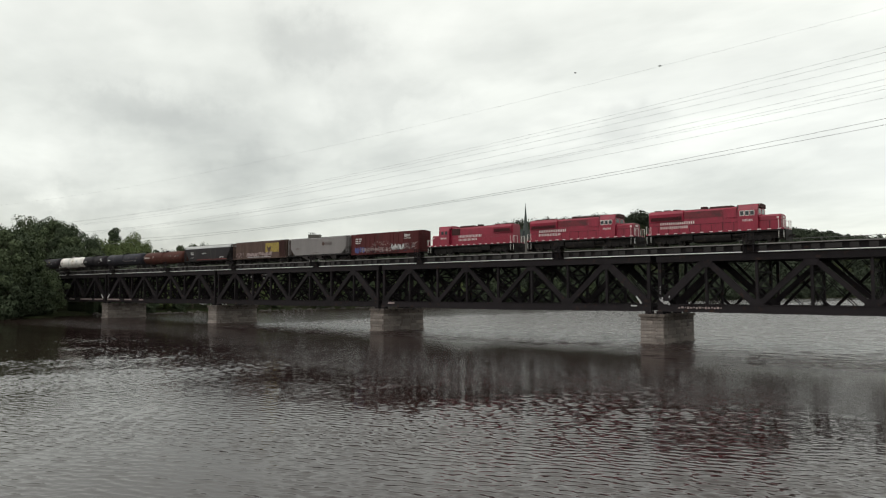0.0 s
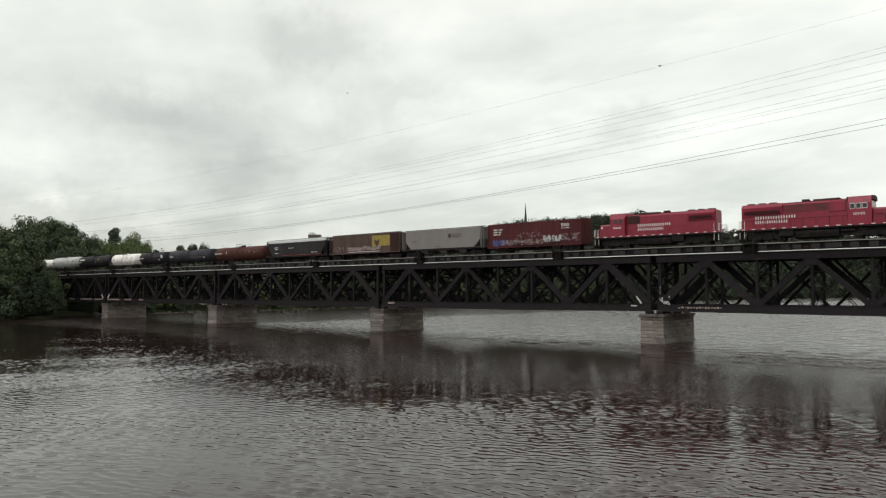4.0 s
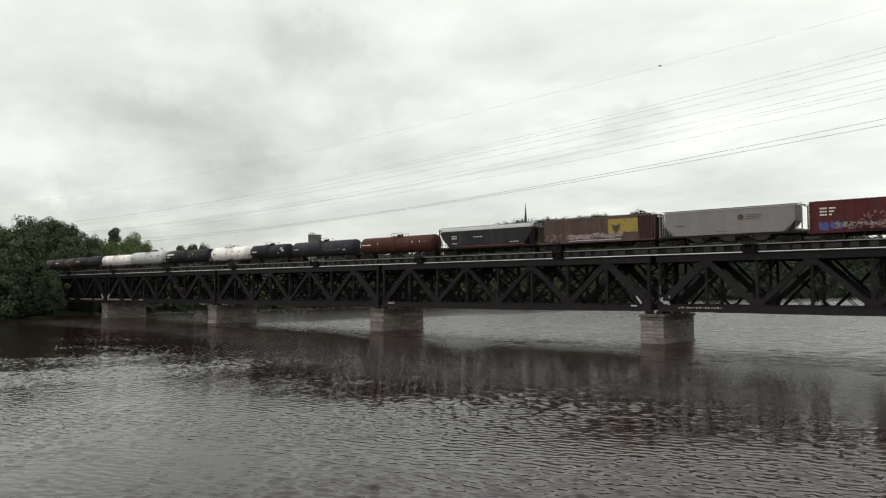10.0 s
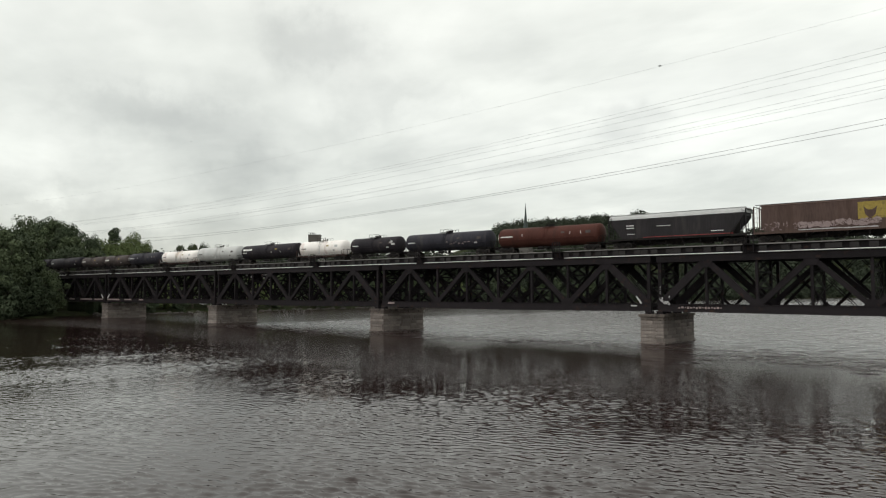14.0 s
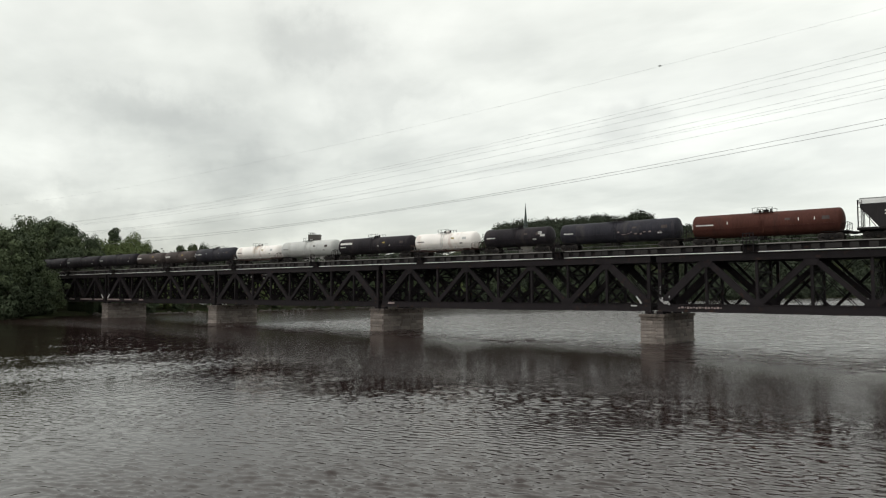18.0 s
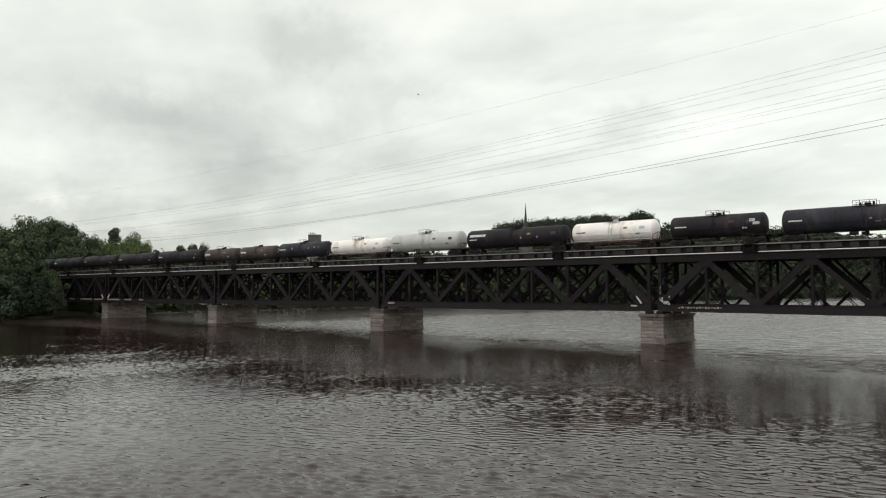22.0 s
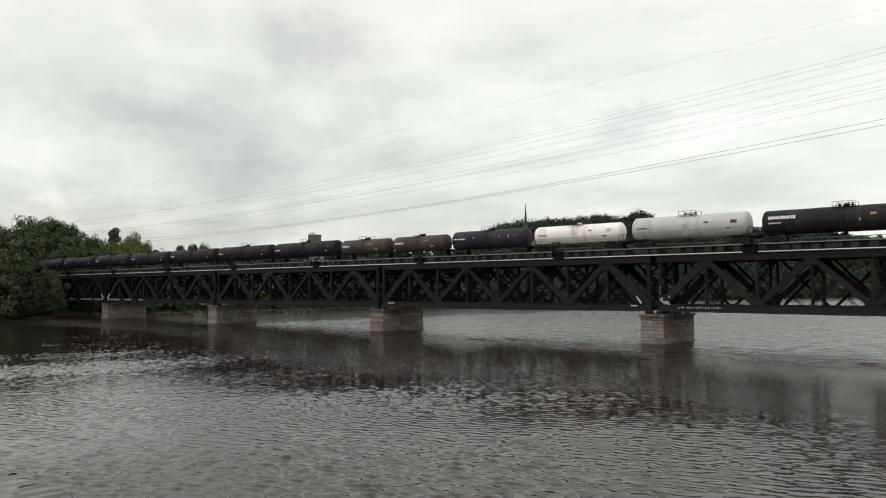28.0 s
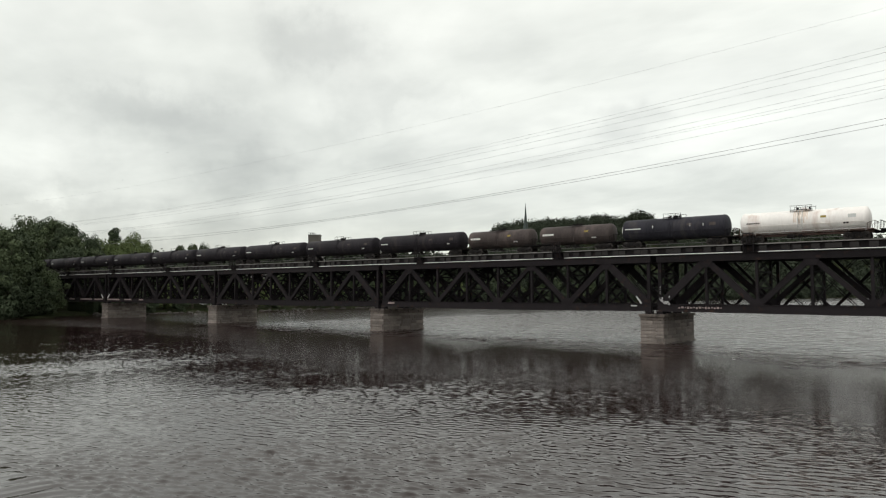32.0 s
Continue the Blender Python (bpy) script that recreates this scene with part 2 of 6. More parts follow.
BALLAST = material("grey_track_ballast", (0.16, 0.15, 0.14), 0.95, 0, 0.35, 3.0, 22.0, 0.7)
BARK = material("grey_brown_bark", (0.075, 0.058, 0.044), 0.9, 0, 0.35, 2.0, 12.0, 0.6)
LEAF_DARK = material("dark_maple_leaf", (0.058, 0.074, 0.044), 0.8, 0, 0.5, 0.35, 3.0, 0.0, per_island=0.3, spec=0.12)
LEAF_MID = material("green_ash_leaf", (0.074, 0.093, 0.050), 0.8, 0, 0.5, 0.35, 3.0, 0.0, per_island=0.3, spec=0.12)
LEAF_LIGHT = material("light_willow_leaf", (0.108, 0.136, 0.056), 0.8, 0, 0.45, 0.35, 3.0, 0.0, per_island=0.3, spec=0.12)
LEAF_FAR = material("far_wood_leaf", (0.041, 0.050, 0.034), 0.85, 0, 0.35, 0.05, 0.6, 0.0, per_island=0.2, spec=0.08)
COPPER = material("green_copper_roof", (0.036, 0.048, 0.043), 0.6, 0.1, 0.25, 0.4, 4.0, 0.1)
CHURCHSTONE = material("grey_church_stone", (0.105, 0.095, 0.085), 0.85, 0, 0.2, 0.4, 3.0, 0.2)
WALLWHITE = material("white_house_siding", (0.62, 0.62, 0.6), 0.7, 0, 0.12, 0.6, 4.0, 0.1)
WALLBRICK = material("red_brick_wall", (0.26, 0.10, 0.07), 0.85, 0, 0.25, 0.6, 6.0, 0.2)
WALLGREY = material("grey_concrete_wall", (0.34, 0.32, 0.31), 0.8, 0, 0.2, 0.5, 4.0, 0.2)
ROOFDARK = material("dark_shingle_roof", (0.07, 0.065, 0.065), 0.8, 0, 0.25, 1.0, 6.0, 0.2)
GLASS = material("dark_window_glass", (0.02, 0.024, 0.028), 0.08, 0, 0.2, 0.5, 2.0, 0.0)
WIRE = material("dark_wire", (0.16, 0.16, 0.165), 0.5, 0.3, 0.1, 1.0, 3.0, 0.0)
FEATHER = material("dark_feathers", (0.03, 0.03, 0.032), 0.8, 0, 0.2, 8.0, 30.0, 0.1)
# rolling stock paint
RED = material("red_locomotive_paint", (0.225, 0.0085, 0.030), 0.45, 0, 0.3, 0.6, 6.0, 0.05, (0.12, 0.014, 0.024), 0.16, streak=True)
SOOTRED = material("sooty_red_paint", (0.125, 0.010, 0.018), 0.6, 0, 0.4, 0.5, 5.0, 0.1, (0.05, 0.012, 0.014), 0.3)
GRIME = material("sooty_roof_paint", (0.055, 0.026, 0.026), 0.7, 0, 0.4, 0.8, 6.0, 0.2, spec=0.08)
UNDER = material("black_oily_underframe", (0.018, 0.016, 0.016), 0.6, 0.1, 0.4, 1.5, 12.0, 0.2, (0.05, 0.04, 0.032), 0.2, spec=0.08)
WHEEL = material("dull_wheel_steel", (0.05, 0.043, 0.04), 0.5, 0.5, 0.3, 2.0, 12.0, 0.1)
STRIPE = material("white_lettering_paint", (0.72, 0.71, 0.68), 0.6, 0, 0.15, 2.0, 15.0, 0.05)
BOXRED = material("oxide_red_boxcar_paint", (0.088, 0.026, 0.027), 0.65, 0, 0.25, 0.6, 6.0, 0.1, (0.055, 0.032, 0.028), 0.12, streak=True, spec=0.08)
HOPGREY = material("light_grey_hopper_paint", (0.188, 0.170, 0.168), 0.6, 0, 0.15, 0.5, 6.0, 0.08, (0.16, 0.15, 0.14), 0.06, streak=True)
# red-brown hopper end, its colour darkened for the shade in the inset end
HOPENDSHADE = material("shaded_red_brown_hopper_end", (0.050, 0.026, 0.024), 0.7, 0, 0.35, 0.6, 6.0, 0.1, (0.02, 0.015, 0.014), 0.2, streak=True, spec=0.08)
HOPBROWN = material("faded_brown_hopper_paint", (0.094, 0.063, 0.055), 0.7, 0, 0.3, 0.5, 6.0, 0.1, (0.07, 0.045, 0.036), 0.2, streak=True, spec=0.08)
HOPBLACK = material("charcoal_hopper_paint", (0.030, 0.027, 0.029), 0.5, 0, 0.25, 0.5, 6.0, 0.08, (0.06, 0.055, 0.052), 0.12, streak=True, spec=0.08)
ROOFSILVER = material("silver_hopper_roof", (0.42, 0.42, 0.42), 0.45, 0.2, 0.2, 0.6, 6.0, 0.08)
ORANGE = material("orange_red_stripe", (0.22, 0.028, 0.024), 0.6, 0, 0.2, 1.0, 8.0, 0.05)
YELLOW = material("yellow_sprayed_panel", (0.29, 0.21, 0.04), 0.7, 0, 0.3, 1.2, 8.0, 0.05, (0.16, 0.12, 0.03), 0.15)
PINKGREY = material("pinkish_grey_spray", (0.27, 0.205, 0.20), 0.75, 0, 0.35, 2.5, 10.0, 0.05)
BLUESPRAY = material("blue_sprayed_paint", (0.055, 0.065, 0.20), 0.75, 0, 0.35, 2.0, 10.0, 0.05)
TANKRUST = material("rust_brown_tank_paint", (0.072, 0.028, 0.022), 0.6, 0, 0.25, 0.5, 6.0, 0.08, (0.05, 0.026, 0.022), 0.12, streak=True, spec=0.08)
TANKBLACK = material("black_tank_paint", (0.024, 0.021, 0.025), 0.55, 0, 0.35, 0.5, 6.0, 0.06, (0.055, 0.046, 0.044), 0.14, streak=True, spec=0.08)
TANKBLUE = material("blue_black_tank_paint", (0.032, 0.031, 0.039), 0.55, 0, 0.35, 0.5, 6.0, 0.06, (0.07, 0.062, 0.062), 0.16, streak=True, spec=0.08)
TANKGREY = material("dusty_grey_brown_tank_paint", (0.068, 0.055, 0.053), 0.55, 0, 0.3, 0.5, 6.0, 0.06, (0.13, 0.10, 0.09), 0.15, streak=True, spec=0.08)
TANKWHITE = material("white_tank_paint", (0.87, 0.825, 0.795), 0.45, 0, 0.08, 0.5, 6.0, 0.05, (0.62, 0.50, 0.45), 0.16, streak=True)
RUSTRUN = material("pale_rust_run", (0.74, 0.62, 0.53), 0.6, 0, 0.2, 2.0, 10.0, 0.0)
TANKPALE = material("pale_grey_tank_paint", (0.47, 0.47, 0.46), 0.45, 0, 0.12, 0.5, 6.0, 0.05, (0.30, 0.28, 0.26), 0.10, streak=True)


# ---- geometry helpers ----
class Geo:
    """Collects vertices and faces of one mesh."""

    def __init__(self):
        self.v, self.f, self.smooth = [], [], []

    def add(self, verts, faces, smooth=False):
        n = len(self.v)
        self.v.extend(verts)
        self.f.extend([tuple(i + n for i in f) for f in faces])
        self.smooth.extend([smooth] * len(faces))
        return self

    def box(self, x0, x1, y0, y1, z0, z1):
        return self.add([(x0, y0, z0), (x1, y0, z0), (x1, y1, z0), (x0, y1, z0), (x0, y0, z1), (x1, y0, z1), (x1, y1, z1), (x0, y1, z1)],
                        [(3, 2, 1, 0), (4, 5, 6, 7), (0, 1, 5, 4), (1, 2, 6, 5), (2, 3, 7, 6), (3, 0, 4, 7)])

    def beam(self, a, b, w, h, side=(0, 1, 0)):
        """A bar from a to b: w across side's direction, h across the other."""
        a, b = Vector(a), Vector(b)
        d = (b - a).normalized()
        s = Vector(side)
        s = (s - d * s.dot(d))
        if s.length < 1e-4:
            s = Vector((1, 0, 0)) - d * d.x
        s.normalize()
        u = d.cross(s)
        c = [s * (i * w / 2) + u * (j * h / 2) for i, j in ((-1, -1), (1, -1), (1, 1), (-1, 1))]
        return self.add([tuple(a + q) for q in c] + [tuple(b + q) for q in c],
                        [(3, 2, 1, 0), (4, 5, 6, 7), (0, 1, 5, 4), (1, 2, 6, 5), (2, 3, 7, 6), (3, 0, 4, 7)])

    def tube(self, a, b, r0, r1=None, n=8, caps=True):
        r1 = r0 if r1 is None else r1
        a, b = Vector(a), Vector(b)
        d = (b - a).normalized()
        s = Vector((0, 0, 1)) if abs(d.z) < 0.9 else Vector((1, 0, 0))
        s = (s - d * s.dot(d)).normalized()
        u = d.cross(s)
        ring = [s * math.cos(2 * math.pi * i / n) + u * math.sin(2 * math.pi * i / n) for i in range(n)]
        self.add([tuple(a + q * r0) for q in ring] + [tuple(b + q * r1) for q in ring],
                 [(i, (i + 1) % n, n + (i + 1) % n, n + i) for i in range(n)], True)
        if caps:
            self.add([tuple(a + q * r0) for q in ring] + [tuple(b + q * r1) for q in ring],
                     [tuple(range(n - 1, -1, -1)), tuple(range(n, 2 * n))])
        return self

    def path(self, pts, r, n=6):
        """One continuous round wire through pts."""
        vs = []
        for i, q in enumerate(pts):
            a, b = Vector(pts[max(0, i - 1)]), Vector(pts[min(len(pts) - 1, i + 1)])
            d = (b - a).normalized()
            s = Vector((0, 0, 1)) if abs(d.z) < 0.9 else Vector((1, 0, 0))
            s = (s - d * s.dot(d)).normalized()
            u = d.cross(s)
            vs += [tuple(Vector(q) + (s * math.cos(2 * math.pi * k / n) + u * math.sin(2 * math.pi * k / n)) * r) for k in range(n)]
        fs = [(j * n + k, j * n + (k + 1) % n, (j + 1) * n + (k + 1) % n, (j + 1) * n + k) for j in range(len(pts) - 1) for k in range(n)]
        return self.add(vs, fs, True)

    def prism(self, prof, x0, x1):
        """A closed profile of (y, z) run from x0 to x1."""
        n = len(prof)
        return self.add([(x0, y, z) for y, z in prof] + [(x1, y, z) for y, z in prof],
                        [(i, (i + 1) % n, n + (i + 1) % n, n + i) for i in range(n)] + [tuple(range(n - 1, -1, -1)), tuple(range(n, 2 * n))])

    def plan(self, prof, y0, y1):
        """A closed profile of (x, z) run from y0 to y1."""
        n = len(prof)
        return self.add([(x, y0, z) for x, z in prof] + [(x, y1, z) for x, z in prof],
                        [(i, (i + 1) % n, n + (i + 1) % n, n + i) for i in range(n)] + [tuple(range(n - 1, -1, -1)), tuple(range(n, 2 * n))])

    def lathe(self, rings, n=28, zc=0.0):
        """Rings of (x, radius) round the x axis at height zc."""
        vs = []
        for x, r in rings:
            vs += [(x, r * math.cos(2 * math.pi * i / n), zc + r * math.sin(2 * math.pi * i / n)) for i in range(n)]
        fs = []
        for k in range(len(rings) - 1):
            for i in range(n):
                j = (i + 1) % n
                fs.append((k * n + i, k * n + j, (k + 1) * n + j, (k + 1) * n + i))
        self.add(vs, fs, True)
        m = len(rings) - 1
        return self.add([vs[i] for i in range(n)] + [vs[m * n + i] for i in range(n)], [tuple(range(n - 1, -1, -1)), tuple(range(n, 2 * n))], True)


def mesh_of(name, g, mat_, bevel=0.0):
    me = bpy.data.meshes.new(name)
    me.from_pydata(g.v, [], g.f)
    if bevel or g.f:
        bm = bmesh.new()
        bm.from_mesh(me)
        if bevel:
            bmesh.ops.bevel(bm, geom=list(bm.edges), offset=bevel, segments=1, affect="EDGES", clamp_overlap=True)
        if len(bm.faces) < 60000:
            bmesh.ops.recalc_face_normals(bm, faces=list(bm.faces))
        bm.to_mesh(me)
        bm.free()
    if not bevel and any(g.smooth) and len(me.polygons) == len(g.smooth):
        me.polygons.foreach_set("use_smooth", g.smooth)
    me.materials.append(mat_)
    me.update()
    return me


def part(name, g, mat_, parent=None, label="", bevel=0.0, at=None):
    """Links g as one mesh object under a thing or a part."""
    ob = new(name, g if isinstance(g, bpy.types.Mesh) else mesh_of(name, g, mat_, bevel))
    ob.parent = parent
    if at is not None:
        ob.matrix_basis = at
    if label:
        ob["label"] = label
    return ob


def thing(name, label, category, m=None, group="", kind=""):
    ob = new(name)
    ob.empty_display_size = 0.5
    if m is not None:
        ob.matrix_basis = m
    return tagged(ob, label, category, group, kind)


def solid(name, g, mat_, label, category, m=None, group="", kind="", bevel=0.0):
    ob = part(name, g, mat_, None, "", bevel, m)
    return tagged(ob, label, category, group, kind)
# ---- ground, river ----
SPAN = 48.77
GAP = 1.5                 # between the end posts of neighbouring trusses
PANEL = (SPAN - GAP) / 8
DECK_Y = 2.75             # middle of the track
RAIL_Z = 12.30
TRUSS_W = 5.5
LATTICE_Y = 8.7


def smooth(a, b, t):
    t = min(1.0, max(0.0, (t - a) / (b - a)))
    return t * t * (3 - 2 * t)


def shore_left(y):
    return -152 - 18 * smooth(-12, 1, y) - 8 * smooth(0, 60, y) + 5 * math.sin(y / 37.0) + 30 * smooth(430, 900, y)


def land(x, y):
    """Height of the ground."""
    dl = shore_left(y) - x                        # inland on the west bank
    dr = min(x - 47, 400)                         # inland on the east bank
    dn = 7 + 0.640 * (x - 38.8) - 0.768 * (y + 88.5)   # the bank on which the camera stands
    df = y - 1000 - 0.25 * x                      # far end where the river bends away
    d = max(dl, dr, dn, df)
    z = -2.5 + 3.4 * smooth(-6, 5, d) + 2.6 * smooth(5, 40, d)
    if dl > 0:
        hill = smooth(25, 130, dl) * smooth(0, 75, y - 205 + 1.38 * (x + 210))
        far = x - 38.8 + 0.43 * (y + 88.5)
        hill *= 1 - 0.24 * smooth(-12, 14, far) - 0.20 * smooth(40, 140, far)
        z += (45 + 23.5 * smooth(430, 600, y)) * hill + 5 * smooth(20, 120, dl) * (1 - hill)
        z = max(z, 74 * math.exp(-((x + 265) / 18) ** 4 - ((y - 582) / 55) ** 2))     # the knoll at the end of the hill
    if df > 0:
        z += (55 + 23 * smooth(-270, -170, x)) * smooth(0, 240, df)
    if dn > 0:
        z += 1.5 * smooth(0, 8, dn)
    z += 0.5 * noise.noise((x * 0.05, y * 0.05, 0)) * smooth(0, 12, d)
    # railway embankments at both ends of the bridge
    if x < -194 or x > 48:
        side = max(0.0, abs(y - DECK_Y) - 3.6)
        z = max(z, 11.75 - side / 1.5)
    return z


def make_ground():
    xs = sorted(set([-4000, -3000, -2200, -1600, -1200, -900, -700] + [-600 + 20 * i for i in range(18)] + [-240 + 4 * i for i in range(26)] +
                    [-136 + 16 * i for i in range(11)] + [40 + 3 * i for i in range(12)] + [80 + 20 * i for i in range(12)] + [-192.5, -195.0, 400, 600, 900, 1400, 2200, 3200, 4000]))
    ys = sorted(set([-4000, -3000, -2000, -1400, -900, -600, -400, -300, -220, -160, -120, -105] + [-95 + 4 * i for i in range(19)] +
                    [-19 + 2 * i for i in range(24)] + [30 + 8 * i for i in range(30)] + [275 + 25 * i for i in range(34)] + [1150, 1200, 1300, 1500, 1900, 2600, 3400, 4200]))
    g = Geo()
    nx = len(xs)
    vs = [(x, y, land(x, y)) for y in ys for x in xs]
    fs = [(j * nx + i, j * nx + i + 1, (j + 1) * nx + i + 1, (j + 1) * nx + i) for j in range(len(ys) - 1) for i in range(nx - 1)]
    g.add(vs, fs, True)
    solid("ground", g, SOIL, "grassy and earthy river banks and wooded hill", "ground", kind="structure")


make_ground()


def make_water():
    """One sheet of river water with real ripples where the river lies open before the bank."""
    def steps(a, b, d):
        n = int(round((b - a) / d))
        return [a + (b - a) * i / n for i in range(n)]
    rs = np.random.RandomState(7)
    gust_set = [(rs.uniform(0, 2 * math.pi), 2 * math.pi / rs.uniform(14, 60), rs.uniform(0, 6.28)) for _ in range(7)]

    def waves(X, Y, lo, hi, slope, mid, spread, count, peak):
        """Short-crested waves with wavelengths from lo to hi, run towards mid degrees."""
        Z = np.zeros_like(X)
        for _ in range(count):
            lam = lo * (hi / lo) ** rs.rand()
            a = radians(mid) + rs.normal(0, spread)
            k = 2 * math.pi / lam
            Z += lam * np.sin(k * (X * math.cos(a) + Y * math.sin(a)) + rs.uniform(0, 6.28))
        Z *= slope / (2 * math.pi * math.sqrt(count / 2))
        amp = Z.std()
        return Z + peak * (Z * Z / amp - amp)       # crests sharper than troughs

    def gusts(X, Y):
        total = np.zeros_like(X)
        for a, k, p in gust_set:
            total += np.sin(k * (X * math.cos(a) + Y * math.sin(a)) + p)
        return np.clip(0.95 + 0.22 * total, 0.45, 1.4)

    SEAM = -27.0
    outer = [-900, -600, -400, -300]
    # the near reach: wind ripples on the camera's side, dying out towards the slack water
    xs = np.array(sorted(outer + steps(-230, -110, 3.0) + steps(-110, -60, 0.5) + steps(-60, -30, 0.34) + steps(-30, 48, 0.17) + steps(48, 64, 1.0) + [64, 90, 150, 300, 600, 900]))
    ys = np.array(sorted([-1200, -700, -400, -250, -150, -110] + steps(-95, -80, 1.0) + steps(-80, -36, 0.1) + steps(-36, -32, 0.2) + steps(-32, SEAM, 0.5) + [SEAM]))
    X, Y = np.meshgrid(xs, ys)
    edge = Y + 2.2 * np.sin(X / 9.0) + 1.6 * np.sin(X / 4.3 + 1.0) - 0.31 * np.clip(-X, 0, 70) - 11 * np.clip(X / 14, 0, 1)
    Z = waves(X, Y, 0.23, 0.42, WAVE_SLOPE, 122, 0.40, 110, 0.25) * (0.06 + 0.94 * np.clip((-27 - edge) / 25, 0, 1))
    Z += waves(X, Y, 0.38, 0.66, WAVE_SLOPE, 122, 0.45, 90, 0.25) * np.clip((-40 - edge) / 32, 0, 1)
    Z *= 1 + 0.7 * np.clip((-56 - Y) / 16, 0, 1)      # steeper by the bank
    fade = np.clip((X + 112) / 14, 0, 1) * np.clip((60 - X) / 8, 0, 1) * np.clip((Y + 88) / 5, 0, 1) * np.clip((SEAM - Y) / 2, 0, 1)
    Z *= gusts(X, Y) * fade
    patches = [(X, Y, Z)]
    # the far reach under and beyond the bridge, ruffled into longer chop
    xs = np.array(sorted(outer + steps(-230, -110, 4.0) + steps(-110, 64, 0.8) + [64, 90, 150, 300, 600, 900]))
    ys = np.array(sorted(steps(SEAM, 60, 0.5) + steps(60, 220, 2.5) + steps(220, 500, 20) + [500, 800, 1200, 1800, 2600]))
    X, Y = np.meshgrid(xs, ys)
    Z = waves(X, Y, 1.2, 3.2, CHOP_SLOPE, 118, 0.7, 60, 0.08)
    fade = np.clip((X + 100) / 22, 0, 1) * np.clip((75 - X) / 12, 0, 1) * np.clip((Y + 16 + 11 * np.clip(X / 14, 0, 1)) / 3, 0, 1) * np.clip((420 - Y) / 200, 0, 1)
    patches.append((X, Y, Z * gusts(X, Y) * fade))
    verts, quads, n = [], [], 0
    for X, Y, Z in patches:
        ny, nx = X.shape
        verts.append(np.stack([X, Y, Z], -1).reshape(-1, 3))
        idx = np.arange(nx * ny).reshape(ny, nx) + n
        quads.append(np.stack([idx[:-1, :-1], idx[:-1, 1:], idx[1:, 1:], idx[1:, :-1]], -1).reshape(-1, 4))
        n += nx * ny
    co, quads = np.concatenate(verts), np.concatenate(quads)
    me = bpy.data.meshes.new("water")
    me.vertices.add(len(co))
    me.vertices.foreach_set("co", co.ravel())
    me.loops.add(quads.size)
    me.loops.foreach_set("vertex_index", quads.ravel())
    me.polygons.add(len(quads))
    me.polygons.foreach_set("loop_start", np.arange(0, quads.size, 4))
    me.polygons.foreach_set("loop_total", np.full(len(quads), 4))
    me.polygons.foreach_set("use_smooth", np.ones(len(quads), dtype=bool))
    me.materials.append(WATER)
    me.update()
    me.validate()
    return tagged(new("water", me), "dark brown rippled river water", "water", kind="structure")


river = make_water()


# ---- the bridge ----
Z_TOP, Z_TOP0 = 11.18, 10.28      # top chord
Z_BOT1, Z_BOT0 = 4.98, 4.04       # bottom chord


def channel(g, a, b, w, d, t=0.05):
    """A built-up member: two flanges and a web, d deep in the truss plane and w across it."""
    a, b = Vector(a), Vector(b)
    dirn = (b - a).normalized()
    side = Vector((0, 1, 0))
    u = dirn.cross(side)
    g.beam(a + side * (-w / 2 + t / 2), b + side * (-w / 2 + t / 2), t, d)
    g.beam(a + side * (w / 2 - t / 2), b + side * (w / 2 - t / 2), t, d)
    g.beam(a + u * (d / 2 - t), b + u * (d / 2 - t), w - 2 * t, t)
    g.beam(a - u * (d / 2 - t), b - u * (d / 2 - t), w - 2 * t, t)


